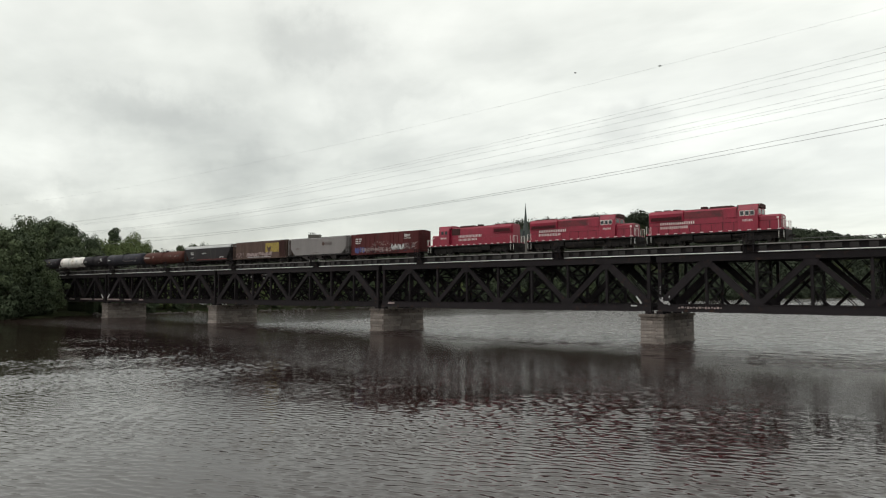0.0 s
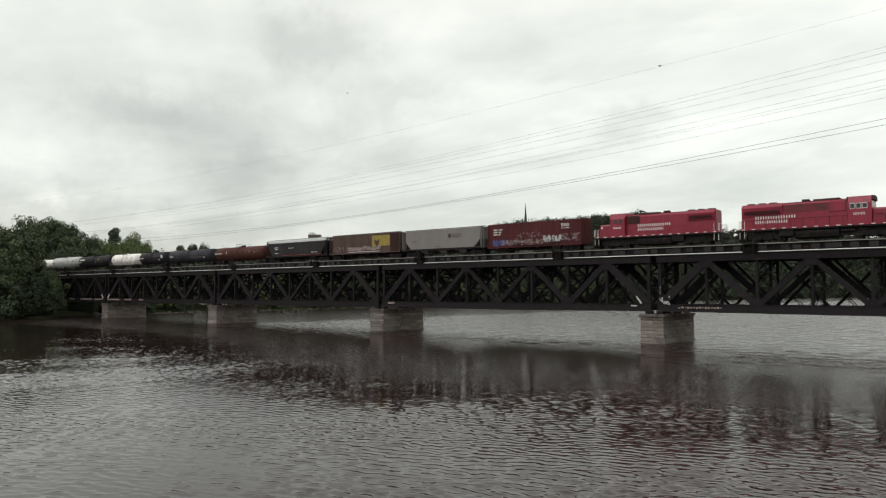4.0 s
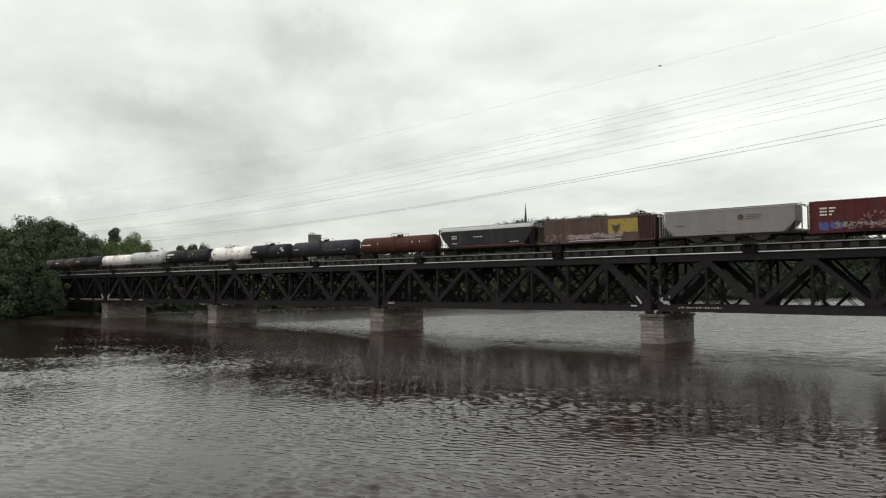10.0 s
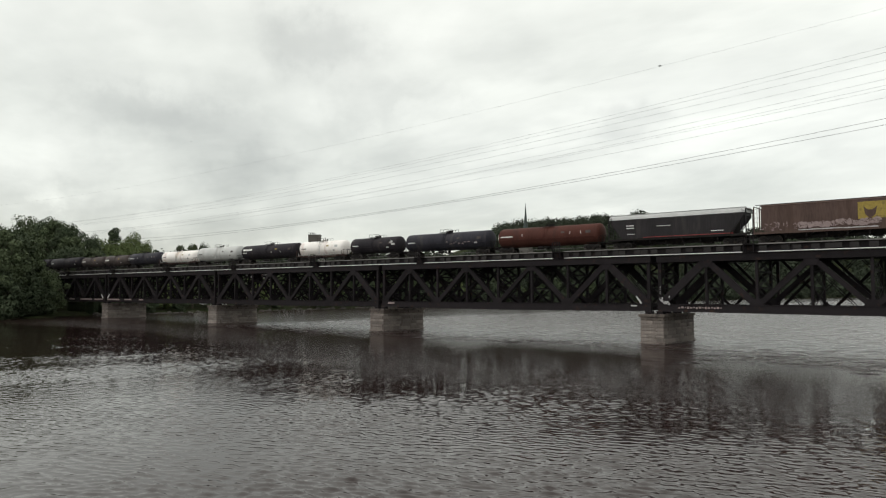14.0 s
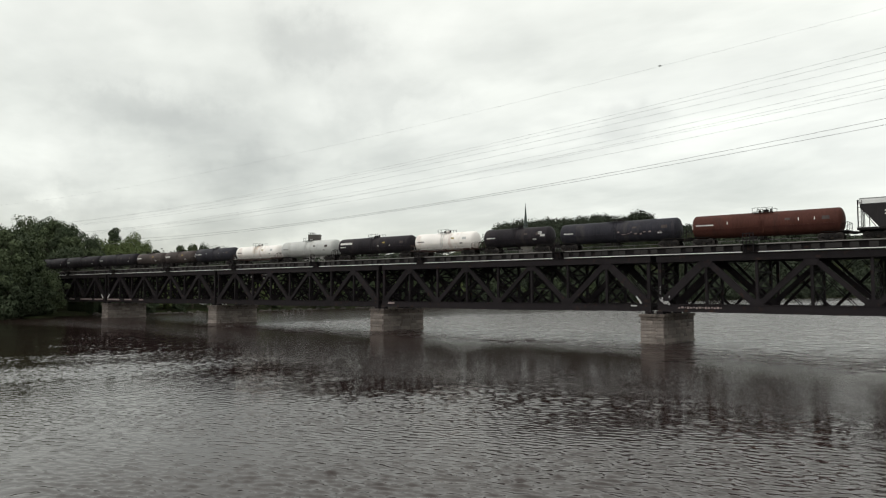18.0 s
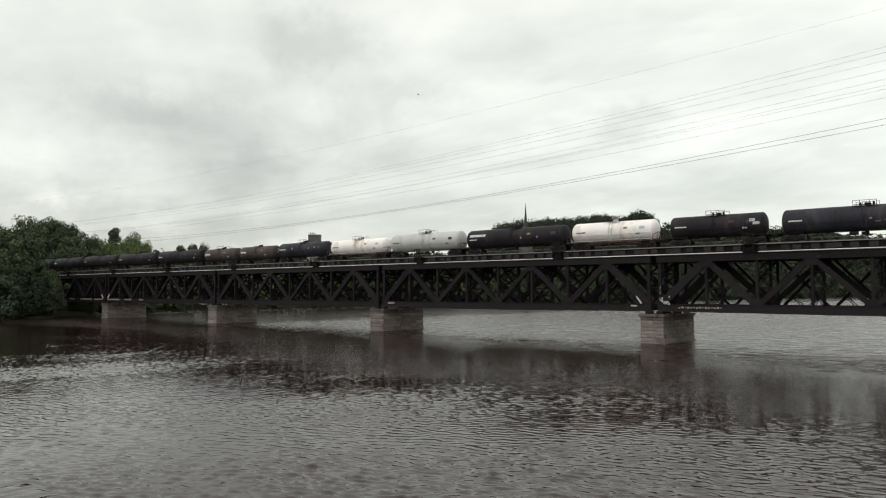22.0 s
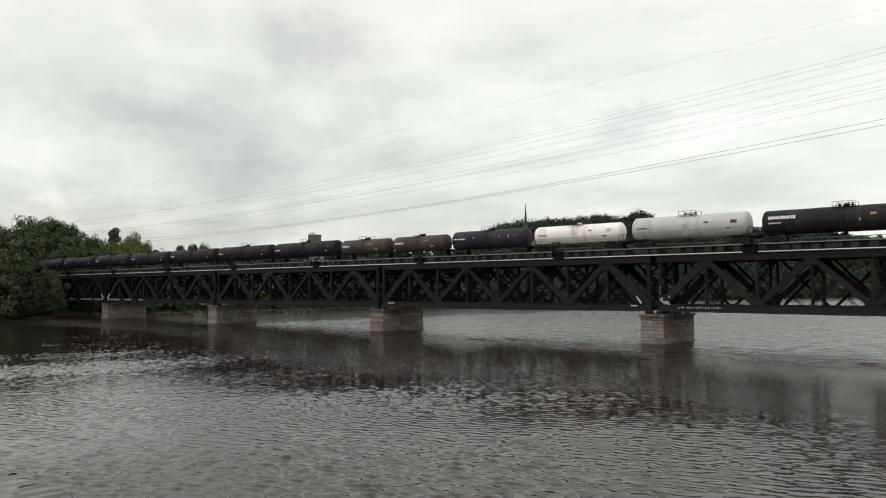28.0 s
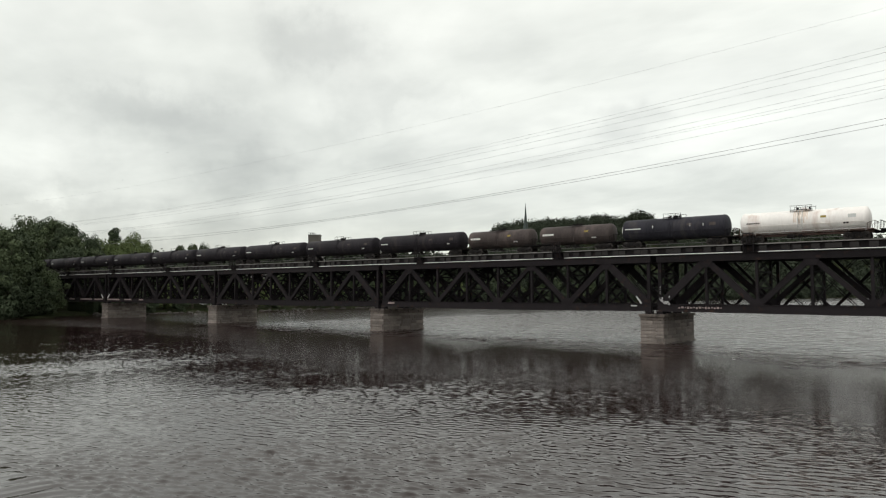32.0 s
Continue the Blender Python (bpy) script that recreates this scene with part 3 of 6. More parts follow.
def truss_span():
    s = thing("truss_span", "black riveted steel deck truss span carrying the railway over the river", "bridge", group="truss spans of the bridge")
    n = [GAP / 2 + PANEL * i for i in range(9)]
    zc, zb = (Z_TOP + Z_TOP0) / 2, (Z_BOT0 + Z_BOT1) / 2
    for Y in (0.0, TRUSS_W):
        g = Geo().box(n[0] - 0.35, n[8] + 0.35, Y - 0.30, Y + 0.30, Z_TOP0 + 0.06, Z_TOP - 0.06)
        g.box(n[0] - 0.36, n[8] + 0.36, Y - 0.38, Y + 0.38, Z_TOP - 0.06, Z_TOP)
        g.box(n[0] - 0.36, n[8] + 0.36, Y - 0.38, Y + 0.38, Z_TOP0, Z_TOP0 + 0.06)
        part("top_chord", g, STEEL, s)
        g = Geo().box(n[0] - 0.30, n[8] + 0.30, Y - 0.26, Y + 0.26, Z_BOT0 + 0.05, Z_BOT1 - 0.05)
        g.box(n[0] - 0.3, n[8] + 0.3, Y - 0.34, Y + 0.34, Z_BOT1 - 0.05, Z_BOT1)
        for i in range(4):                       # cover plates thicken towards midspan
            g.box(n[i] + 1.0, n[8 - i] - 1.0, Y - 0.34 - 0.006 * i, Y + 0.34 + 0.006 * i, Z_BOT0 + 0.05 - 0.035 * (i + 1), Z_BOT0 + 0.052 - 0.035 * i)
        part("bottom_chord", g, STEEL, s)
        for i in range(9):                       # posts and hangers
            g = Geo()
            w = 0.42 if i in (0, 8) else 0.30
            channel(g, (n[i], Y, Z_BOT1 - 0.1), (n[i], Y, Z_TOP0 + 0.1), 0.40, w)
            part("end_post" if i in (0, 8) else "vertical_post", g, STEEL, s)
        for i in range(8):                       # W diagonals, feet at the even nodes
            a, b = (n[i], Z_BOT1 - 0.15), (n[i + 1], Z_TOP0 + 0.15)
            if i % 2:
                a, b = (n[i + 1], Z_BOT1 - 0.15), (n[i], Z_TOP0 + 0.15)
            g = Geo()
            depth = (0.95, 0.75, 0.62, 0.55)[min(i, 7 - i)]
            channel(g, (a[0], Y, a[1]), (b[0], Y, b[1]), 0.46, depth)
            part("diagonal", g, STEEL, s)
        for i in range(0, 9):                    # gusset plates
            top = i % 2
            z0, z1, hw = (Z_TOP0 - 0.75, Z_TOP0 + 0.1, 0.95) if top else (Z_BOT1 - 0.1, Z_BOT1 + 0.75, 0.95)
            cx = min(max(n[i], n[0] + 0.55), n[8] - 0.55)
            g = Geo()
            for sy in (-0.315, 0.29):
                pr = [(cx - hw, z1), (cx - hw * 0.45, z0), (cx + hw * 0.45, z0), (cx + hw, z1)] if top else [(cx - hw, z0), (cx + hw, z0), (cx + hw * 0.45, z1), (cx - hw * 0.45, z1)]
                g.plan(pr, Y + sy, Y + sy + 0.025)
            part("gusset_plate", g, STEEL, s)
    for i in range(9):                           # sway frames between the two trusses
        x = n[i]
        g = Geo()
        zz = [Z_BOT1 - 0.2, 7.0, 8.9, Z_TOP0 + 0.3]
        for k in range(3):
            for (ya, za), (yb, zb2) in (((0.2, zz[k]), (TRUSS_W - 0.2, zz[k + 1])), ((TRUSS_W - 0.2, zz[k]), (0.2, zz[k + 1]))):
                for off in (-0.11, 0.11):
                    g.beam((x + off, ya, za), (x + off, yb, zb2), 0.16, 0.03, (0, 0, 1))
            g.beam((x, 0.2, zz[k]), (x, TRUSS_W - 0.2, zz[k]), 0.22, 0.22)
        part("sway_frame", g, STEEL, s)
        part("floor_beam", Geo().box(x - 0.2, x + 0.2, 0.31, TRUSS_W - 0.31, Z_TOP0 + 0.05, Z_TOP - 0.1), STEEL, s)
    for i in range(8):                           # lateral bracing, top and bottom
        for z in (Z_BOT1 - 0.18, Z_TOP0 + 0.12):
            g = Geo()
            for ya, yb in ((0.2, TRUSS_W - 0.2), (TRUSS_W - 0.2, 0.2)):
                g.beam((n[i], ya, z), (n[i + 1], yb, z + 0.01), 0.16, 0.14, (0, 0, 1))
            part("lateral_brace", g, STEEL, s)
    for y in (DECK_Y - 0.95, DECK_Y + 0.95):
        g = Geo().box(n[0] - 0.7, n[8] + 0.7, y - 0.05, y + 0.05, Z_TOP - 0.1, 11.84)
        g.box(n[0] - 0.7, n[8] + 0.7, y - 0.19, y + 0.19, 11.80, 11.85)
        part("stringer", g, STEEL, s)
    # the older lattice truss along the far edge
    Y = LATTICE_Y
    part("lattice_top_chord", Geo().box(n[0] - 0.35, n[8] + 0.35, Y - 0.25, Y + 0.25, Z_TOP0 + 0.2, Z_TOP - 0.03), STEEL, s)
    part("lattice_bottom_chord", Geo().box(n[0] - 0.3, n[8] + 0.3, Y - 0.25, Y + 0.25, Z_BOT0 + 0.1, Z_BOT1 - 0.35), STEEL, s)
    zl, zh = Z_BOT1 - 0.4, Z_TOP0 + 0.25
    pitch, run = PANEL / 2, (zh - zl) * 0.92
    k = 0
    x = n[0] - run
    while x < n[8]:
        for sgn in (1, -1):
            xa, xb = x, x + run
            za, zb3 = (zl, zh) if sgn > 0 else (zh, zl)
            ta = max(0.0, (n[0] - xa) / run)
            tb = min(1.0, (n[8] - xa) / run)
            if tb - ta < 0.06:
                continue
            a = (xa + run * ta, Y - 0.12 * sgn, za + (zb3 - za) * ta)
            b = (xa + run * tb, Y - 0.12 * sgn, za + (zb3 - za) * tb)
            g = Geo()
            if k % 2 == 0:
                g.beam(a, b, 0.12, 0.34)
            else:
                g.beam((a[0] - 0.16, a[1], a[2]), (b[0] - 0.16, b[1], b[2]), 0.10, 0.10)
                g.beam((a[0] + 0.16, a[1], a[2]), (b[0] + 0.16, b[1], b[2]), 0.10, 0.10)
            part("lattice_bar", g, STEEL, s)
        x += pitch
        k += 1
    for i in range(0, 9, 2):
        part("lattice_post", Geo().box(n[i] - 0.16, n[i] + 0.16, Y - 0.2, Y + 0.2, Z_BOT0 + 0.3, Z_TOP0 + 0.4), STEEL, s)
        part("cross_strut", Geo().box(n[i] - 0.14, n[i] + 0.14, TRUSS_W + 0.3, Y - 0.24, Z_TOP0 + 0.25, Z_TOP - 0.2), STEEL, s)
        part("cross_strut", Geo().box(n[i] - 0.1, n[i] + 0.1, TRUSS_W + 0.26, Y - 0.24, Z_BOT0 + 0.2, Z_BOT0 + 0.45), STEEL, s)
    for x in (n[0], n[8]):
        part("bearing_shoe", Geo().box(x - 0.35, x + 0.35, Y - 0.35, Y + 0.35, 3.72, Z_BOT0 + 0.12), STEEL, s)
    for Y in (0.0, TRUSS_W):
        for x in (n[0], n[8]):
            part("bearing_shoe", Geo().box(x - 0.42, x + 0.42, Y - 0.45, Y + 0.45, 3.72, Z_BOT0 + 0.06), STEEL, s, bevel=0.04)
    return s


first = truss_span()
first.location = (-SPAN, 0, 0)
spans = {-1: first}
for k in (0, -2, -3, -4):
    spans[k] = copy_thing(first, pose(SPAN * k, 0, 0))


def paint_marks():
    """White and pinkish spray marks and bird lime on the near truss, in each span's own space."""
    y = -0.36
    g = Geo()
    g.plan([(46.3, 5.95), (46.45, 6.05), (47.15, 5.15), (47.0, 5.0)], -0.36, -0.33)
    g.plan([(45.7, 4.66), (46.4, 4.66), (46.5, 4.84), (45.6, 4.86)], -0.36, -0.345)
    part("paint_splash", g, WHITEPAINT, spans[-1], "white paint splashes by the end post")
    srng = random.Random(3)
    for i in range(16):                              # bird lime and paint spots round the end post
        cx, cz = 0.8 + 1.7 * srng.random(), 4.95 + 1.1 * srng.random() ** 1.6
        r = srng.uniform(0.05, 0.13)
        ring = [(cx + r * srng.uniform(0.6, 1.3) * math.cos(k * 1.05), cz + r * srng.uniform(0.8, 2.2) * math.sin(k * 1.05)) for k in range(6)]
        part("paint_splash", Geo().plan(ring, -0.372, -0.348), WHITEPAINT, spans[0], "white paint spot" if i == 0 else "")
    for z in (6.3, 6.55, 6.8, 7.1):
        part("paint_splash", Geo().box(0.84, 0.90, -0.372, -0.348, z, z + 0.14), WHITEPAINT, spans[0])
    g = Geo()
    letters_at = 3.2
    for i in range(15):
        w = (0.22, 0.30, 0.18)[i % 3]
        g.box(letters_at, letters_at + w, -0.35, -0.335, 4.45 + 0.05 * (i % 3), 4.66 + 0.07 * (i % 2))
        letters_at += w + 0.13
    part("graffiti", g, PINKGREY, spans[0], "pale pinkish graffiti bars on the bottom chord")
    for k, rows in ((-1, ((1.9, 3.4),)), (-3, ((0.8, 7.0), (9.5, 13.0), (16.5, 18.5))), (-4, ((28.0, 31.0), (34.5, 41.0), (42.5, 47.0)))):
        for a, b in rows:
            part("paint_band", Geo().box(a, b, -0.355, -0.342, 4.56, 4.88), PINKGREY, spans[k], "faded pale paint band on the bottom chord")
    for k, foot, s in ((-4, 47.2, -1), (-3, 0.9, 1)):
        part("paint_splash", Geo().beam((foot, y, 5.0), (foot + s * 0.85, y, 6.0), 0.03, 0.34), WHITEPAINT, spans[k])


paint_marks()


def rough_stone(w, h, rng):
    """A quarry-faced block: a back on the core and a worn, uneven face towards -y."""
    g = Geo()
    nx, nz = 4, 3
    front = []
    for j in range(nz + 1):
        for i in range(nx + 1):
            edge = i in (0, nx) or j in (0, nz)
            corner = i in (0, nx) and j in (0, nz)
            y = 0.022 if edge else rng.uniform(-0.035, 0.012)
            front.append(((i / nx - 0.5) * (w - (0.05 if corner else 0)) + (rng.uniform(-0.03, 0.03) if 0 < i < nx else 0), y + rng.uniform(0, 0.02),
                          (j / nz - 0.5) * (h - (0.05 if corner else 0)) + (rng.uniform(-0.02, 0.02) if 0 < j < nz else 0)))
    k = nx + 1
    faces = [(j * k + i, j * k + i + 1, (j + 1) * k + i + 1, (j + 1) * k + i) for j in range(nz) for i in range(nx)]
    rim = [i for i in range(k)] + [j * k + nx for j in range(1, nz + 1)] + [nz * k + i for i in range(nx - 1, -1, -1)] + [j * k for j in range(nz - 1, 0, -1)]
    back = [(front[r][0], 0.24, front[r][2]) for r in rim]
    n0 = len(front)
    m = len(rim)
    faces += [(rim[a], n0 + a, n0 + (a + 1) % m, rim[(a + 1) % m]) for a in range(m)]
    return g.add(front + back, faces)


def stone_pier(x):
    p = thing("stone_pier", "coursed limestone bridge pier standing in the river", "pier", pose(x, 0, 0), "stone piers of the bridge")
    hw, y0, y1, ztop = 1.55, -1.05, 9.12, 3.36
    part("core", Geo().box(-hw + 0.07, hw - 0.07, y0 + 0.07, y1 - 0.07, -2.6, ztop - 0.02), MORTAR, p)
    part("footing_ledge", Geo().box(-hw - 0.16, hw + 0.16, y0 - 0.16, y1 + 0.16, -0.5, 0.16), STONE, p, bevel=0.05)
    for a, b, nm in ((-0.22, ztop, "coping_stone"),):
        for j in range(5):
            ya = y0 - 0.18 + (y1 - y0 + 0.36) * j / 5
            part(nm, Geo().box(-hw - 0.18, hw + 0.18, ya, ya + (y1 - y0 + 0.36) / 5 - 0.015, ztop, ztop + 0.36), COPING, p, bevel=0.04)
    rng = random.Random(int(x * 10))
    heights = [0.56, 0.40, 0.50, 0.38, 0.52, 0.42, 0.45]
    courses = len(heights)
    fit = (ztop - 0.14) / sum(heights)
    shapes = {}
    za = 0.14
    for c in range(courses):
        ch = heights[c] * fit
        for face in ("near", "far", "east", "west"):
            length = 2 * hw if face in ("near", "far") else y1 - y0
            pos = 0.0
            while pos < length - 0.01:
                w = rng.choice((0.8, 1.2, 1.6, 2.1, 2.7))
                if length - pos - w < 0.5:
                    w = length - pos
                key = (c, round(w, 2), rng.randrange(3))
                if key not in shapes:
                    shapes[key] = mesh_of("stone_block", rough_stone(w - 0.018, ch - 0.02, rng), COPING if c == courses - 1 else STONE)
                mid = pos + w / 2
                o = rng.uniform(-0.03, 0.04) + 0.02 * (courses - c) * 0.4
                zz = za + ch / 2
                if face == "near":
                    m = pose(-hw + mid, y0 - o, zz)
                elif face == "far":
                    m = pose(-hw + mid, y1 + o, zz, 0, 0, 180)
                elif face == "east":
                    m = pose(hw + o, y0 + mid, zz, 0, 0, 90)
                else:
                    m = pose(-hw - o, y0 + mid, zz, 0, 0, -90)
                part("stone_block", shapes[key], None, p, at=m)
                pos += w
        za += ch
    return p


for k in range(4):
    stone_pier(-SPAN * k + (1.0 if k == 3 else 0.0))


def abutment(x, name, sgn):
    g = Geo().box(x - 1.6, x + 1.6, -2.5, 9.0, -3.0, 3.72)
    g.box(x + sgn * 1.2 - 0.8, x + sgn * 1.2 + 0.8, -3.5, 9.8, 3.6, 11.9)
    solid(name, g, STONE, "grey stone bridge abutment set into the bank", "abutment", kind="structure", bevel=0.05)


abutment(-SPAN * 4, "abutment_west", -1)
abutment(SPAN, "abutment_east", 1)

# track: rails, ties, walkways, over the bridge and along both embankments
track = thing("railway_track", "single railway track on timber ties across the bridge", "track", kind="structure")
for y in (DECK_Y - 0.7525, DECK_Y + 0.7525):
    g = Geo().box(-470, 300, y - 0.035, y + 0.035, RAIL_Z - 0.05, RAIL_Z)
    g.box(-470, 300, y - 0.009, y + 0.009, RAIL_Z - 0.14, RAIL_Z - 0.05)
    g.box(-470, 300, y - 0.07, y + 0.07, RAIL_Z - 0.165, RAIL_Z - 0.14)
    part("rail", g, RAIL, track, "worn brown steel rail")
tie_mesh = mesh_of("tie", Geo().box(-0.12, 0.12, -1.9, 1.9, 11.85, RAIL_Z - 0.165), TIMBER, 0.015)
tie_far = Geo()
x = -196.0
while x < 50:
    if -100 < x < 40:
        part("tie", tie_mesh, None, track, at=pose(x, DECK_Y, 0))
    else:
        tie_far.box(x - 0.12, x + 0.12, DECK_Y - 1.9, DECK_Y + 1.9, 11.85, RAIL_Z - 0.165)
    x += 0.5
for x in range(-470, -197):
    tie_far.box(x - 0.12, x + 0.12, DECK_Y - 1.3, DECK_Y + 1.3, 11.9, RAIL_Z - 0.165)
for x in range(51, 300):
    tie_far.box(x - 0.12, x + 0.12, DECK_Y - 1.3, DECK_Y + 1.3, 11.9, RAIL_Z - 0.165)
tagged(part("tie_row", tie_far, TIMBER, track, "weathered timber ties"), kind="stuff")
gb = Geo()
for a, b in ((-470, -196.6), (50.4, 300)):
    gb.prism([(DECK_Y - 3.4, 11.70), (DECK_Y + 3.4, 11.70), (DECK_Y + 1.9, 12.06), (DECK_Y - 1.9, 12.06)], a, b)
part("ballast_bed", gb, BALLAST, track, "grey crushed stone ballast")

REFUGES = [12.0 - 25.75 * i for i in range(8)]
walkway = thing("bridge_walkway", "narrow timber walkway with bracket blocks along the bridge deck edge", "walkway", kind="structure")
stops = [-194.0] + [r for c in sorted(REFUGES) for r in (c - 0.9, c + 0.9)] + [47.0]
pieces = [(stops[i], stops[i + 1]) for i in range(0, len(stops), 2)]
for a, b in pieces:
    part("edge_board", Geo().box(a, b, -0.42, -0.34, 12.10, 12.21), EDGE, walkway, "pale weathered edge board")
    part("conduit", Geo().tube((a, -0.46, 11.23), (b, -0.46, 11.23), 0.052, n=8), STEEL_GREY, walkway, "pale grey pipe along the top chord")
part("foot_planks", Geo().box(-194, 47, -0.34, 0.85, 12.10, 12.15), PLANK, walkway)
part("ledger", Geo().box(-194, 47, -0.05, 0.12, 11.18, 12.10), STEEL, walkway)
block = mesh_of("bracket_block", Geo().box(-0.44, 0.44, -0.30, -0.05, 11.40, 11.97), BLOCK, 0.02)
brng = random.Random(5)
x = -193.0
while x < 46:
    if not any(abs(x - c) < 1.0 for c in REFUGES):
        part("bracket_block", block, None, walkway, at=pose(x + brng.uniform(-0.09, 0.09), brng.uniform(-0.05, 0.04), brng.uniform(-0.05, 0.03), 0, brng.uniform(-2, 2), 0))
    x += 1.42 if brng.random() < 0.88 else 2.3
part("far_edge_board", Geo().box(-194, 47, 9.3, 9.4, 12.05, 12.2), TIMBER, walkway)
part("far_foot_planks", Geo().box(-194, 47, 4.7, 9.3, 12.08, 12.13), TIMBER, walkway)


def refuge(x):
    r = thing("refuge_platform", "small black steel refuge platform with railing beside the track", "platform", pose(x, 0, 0), "refuge platforms on the bridge")
    part("platform", Geo().box(-0.62, 0.62, -1.25, -0.34, 12.04, 12.14), STEEL, r, bevel=0.01)
    part("bracket", Geo().box(-0.36, 0.36, -0.42, -0.31, 11.3, 12.02), STEEL, r)
    for a in (-0.58, -0.2, 0.2, 0.58):
        part("rail_post", Geo().beam((a, -1.22, 11.2 if abs(a) > 0.5 else 12.1), (a, -1.22, 13.45), 0.085, 0.085), STEEL, r)
    for z in (12.72, 13.36):
        part("handrail", Geo().beam((-0.62, -1.22, z), (0.62, -1.22, z), 0.07, 0.07), STEEL, r)
    for a in (-0.58, 0.58):
        part("knee_brace", Geo().beam((a, -1.2, 12.05), (a, -0.40, 11.1), 0.08, 0.08), STEEL, r)
    return r


r0 = refuge(REFUGES[0])
for c in REFUGES[1:]:
    copy_thing(r0, pose(c, 0, 0))

railing = thing("bridge_railing", "thin weathered grey pipe railing along the far edge of the bridge deck", "railing", pose(0, 0, 0), kind="structure")
for z in (12.75, 13.25):
    part("pipe_rail", Geo().tube((-194, 9.35, z), (47, 9.35, z), 0.04, n=6), RAILGREY, railing)
post = mesh_of("railing_post", Geo().beam((0, 9.35, 12.1), (0, 9.35, 13.27), 0.08, 0.08), RAILGREY)
for i in range(98):
    part("railing_post", post, None, railing, at=pose(-194 + 2.46 * i, 0, 0))
# ---- rolling stock: x forward, z from the rail top; the near side is -y ----
WHEELSETS = []


def wheel_mesh(r=0.46):
    g = Geo()
    for s in (-1, 1):
        y = s * 0.7525
        prof = [(0.0, 0.09), (0.07, 0.09), (0.075, r * 0.55), (0.02, r * 0.72), (0.02, r * 0.86), (0.0, r), (0.12, r), (0.145, r + 0.025), (0.16, r - 0.05), (0.13, r * 0.6), (0.15, 0.1)]
        n = 20
        vs = []
        for a, rr in prof:
            yy = y + s * (0.06 - a)
            vs += [(rr * math.cos(2 * math.pi * i / n), yy, rr * math.sin(2 * math.pi * i / n)) for i in range(n)]
        fs = [(k * n + i, k * n + (i + 1) % n, (k + 1) * n + (i + 1) % n, (k + 1) * n + i) for k in range(len(prof) - 1) for i in range(n)]
        g.add(vs, fs, True)
        for i in range(3):                        # lightening bosses that show the turning
            a = 2 * math.pi * i / 3
            g.tube((0.25 * math.cos(a), y + s * 0.06, 0.25 * math.sin(a)), (0.25 * math.cos(a), y + s * 0.075, 0.25 * math.sin(a)), 0.06, n=6)
    g.tube((0, -0.9, 0), (0, 0.9, 0), 0.085, n=10)
    return mesh_of("wheelset", g, WHEEL)


WHEEL_MESH = wheel_mesh()


def truck_frame_mesh(loco):
    g = Geo()
    wb = 1.37 if loco else 0.9
    for s in (-1, 1):
        y = s * 1.03
        if loco:
            g.plan([(-wb - 0.65, 0.62), (-wb - 0.4, 0.86), (-0.5, 0.98), (0.5, 0.98), (wb + 0.4, 0.86), (wb + 0.65, 0.62), (wb + 0.2, 0.52), (0.55, 0.42), (-0.55, 0.42), (-wb - 0.2, 0.52)], y - 0.09, y + 0.09)
            for x in (-wb, wb):
                g.box(x - 0.17, x + 0.17, y - 0.14 + s * 0.06, y + 0.14 + s * 0.06, 0.32, 0.66)
            for x in (-0.6, 0.6):
                g.tube((x, y + s * 0.15, 0.45), (x, y + s * 0.15, 0.85), 0.12, n=8)
        else:
            g.plan([(-wb - 0.25, 0.40), (-wb - 0.2, 0.66), (-wb + 0.3, 0.68), (-0.45, 0.86), (0.45, 0.86), (wb - 0.3, 0.68), (wb + 0.2, 0.66), (wb + 0.25, 0.40), (wb - 0.25, 0.44), (0.45, 0.2), (-0.45, 0.2), (-wb + 0.25, 0.44)], y - 0.08, y + 0.08)
            for x in (-wb, wb):
                g.tube((x, y - 0.02, 0.46), (x, y + s * 0.16, 0.46), 0.13, n=8)
            for x in (-0.2, 0.0, 0.2):
                g.tube((x, y + s * 0.1, 0.3), (x, y + s * 0.1, 0.62), 0.08, n=6)
    g.box(-0.24, 0.24, -1.0, 1.0, 0.5, 0.8)
    return mesh_of("side_frame", g, UNDER)


TRUCK_CAR, TRUCK_LOCO = truck_frame_mesh(False), truck_frame_mesh(True)


def truck(car, x, loco=False):
    t = part("truck", TRUCK_LOCO if loco else TRUCK_CAR, None, car, "", at=pose(x, 0, 0))
    for dx in ((-1.37, 1.37) if loco else (-0.9, 0.9)):
        w = part("wheelset", WHEEL_MESH, None, t, at=pose(dx, 0, 0.46))
        WHEELSETS.append((w, dx))
    return t


def coupler(car, x, s):
    g = Geo().box(min(x, x + s * 0.55), max(x, x + s * 0.55), -0.11, 0.11, 0.72, 0.98)
    g.box(min(x + s * 0.4, x + s * 0.72), max(x + s * 0.4, x + s * 0.72), -0.17, 0.2, 0.68, 1.02)
    part("coupler", g, UNDER, car)


def letters(car, paint, x0, x1, z0, z1, y, count, gap=0.22):
    """A row of plain upright bars in place of lettering, each bar a part of the car."""
    count = count * 2 if z1 - z0 > 0.2 else count
    w = (x1 - x0) / count
    thin = 0.4 if z1 - z0 > 0.2 else 1 - gap
    bar = mesh_of("lettering_bar", Geo().box(0, w * thin, -0.006, 0.02, z0, z1), paint, 0.0)
    for i in range(count):
        part("lettering_bar", bar, None, car, at=pose(x0 + i * w, y, 0))


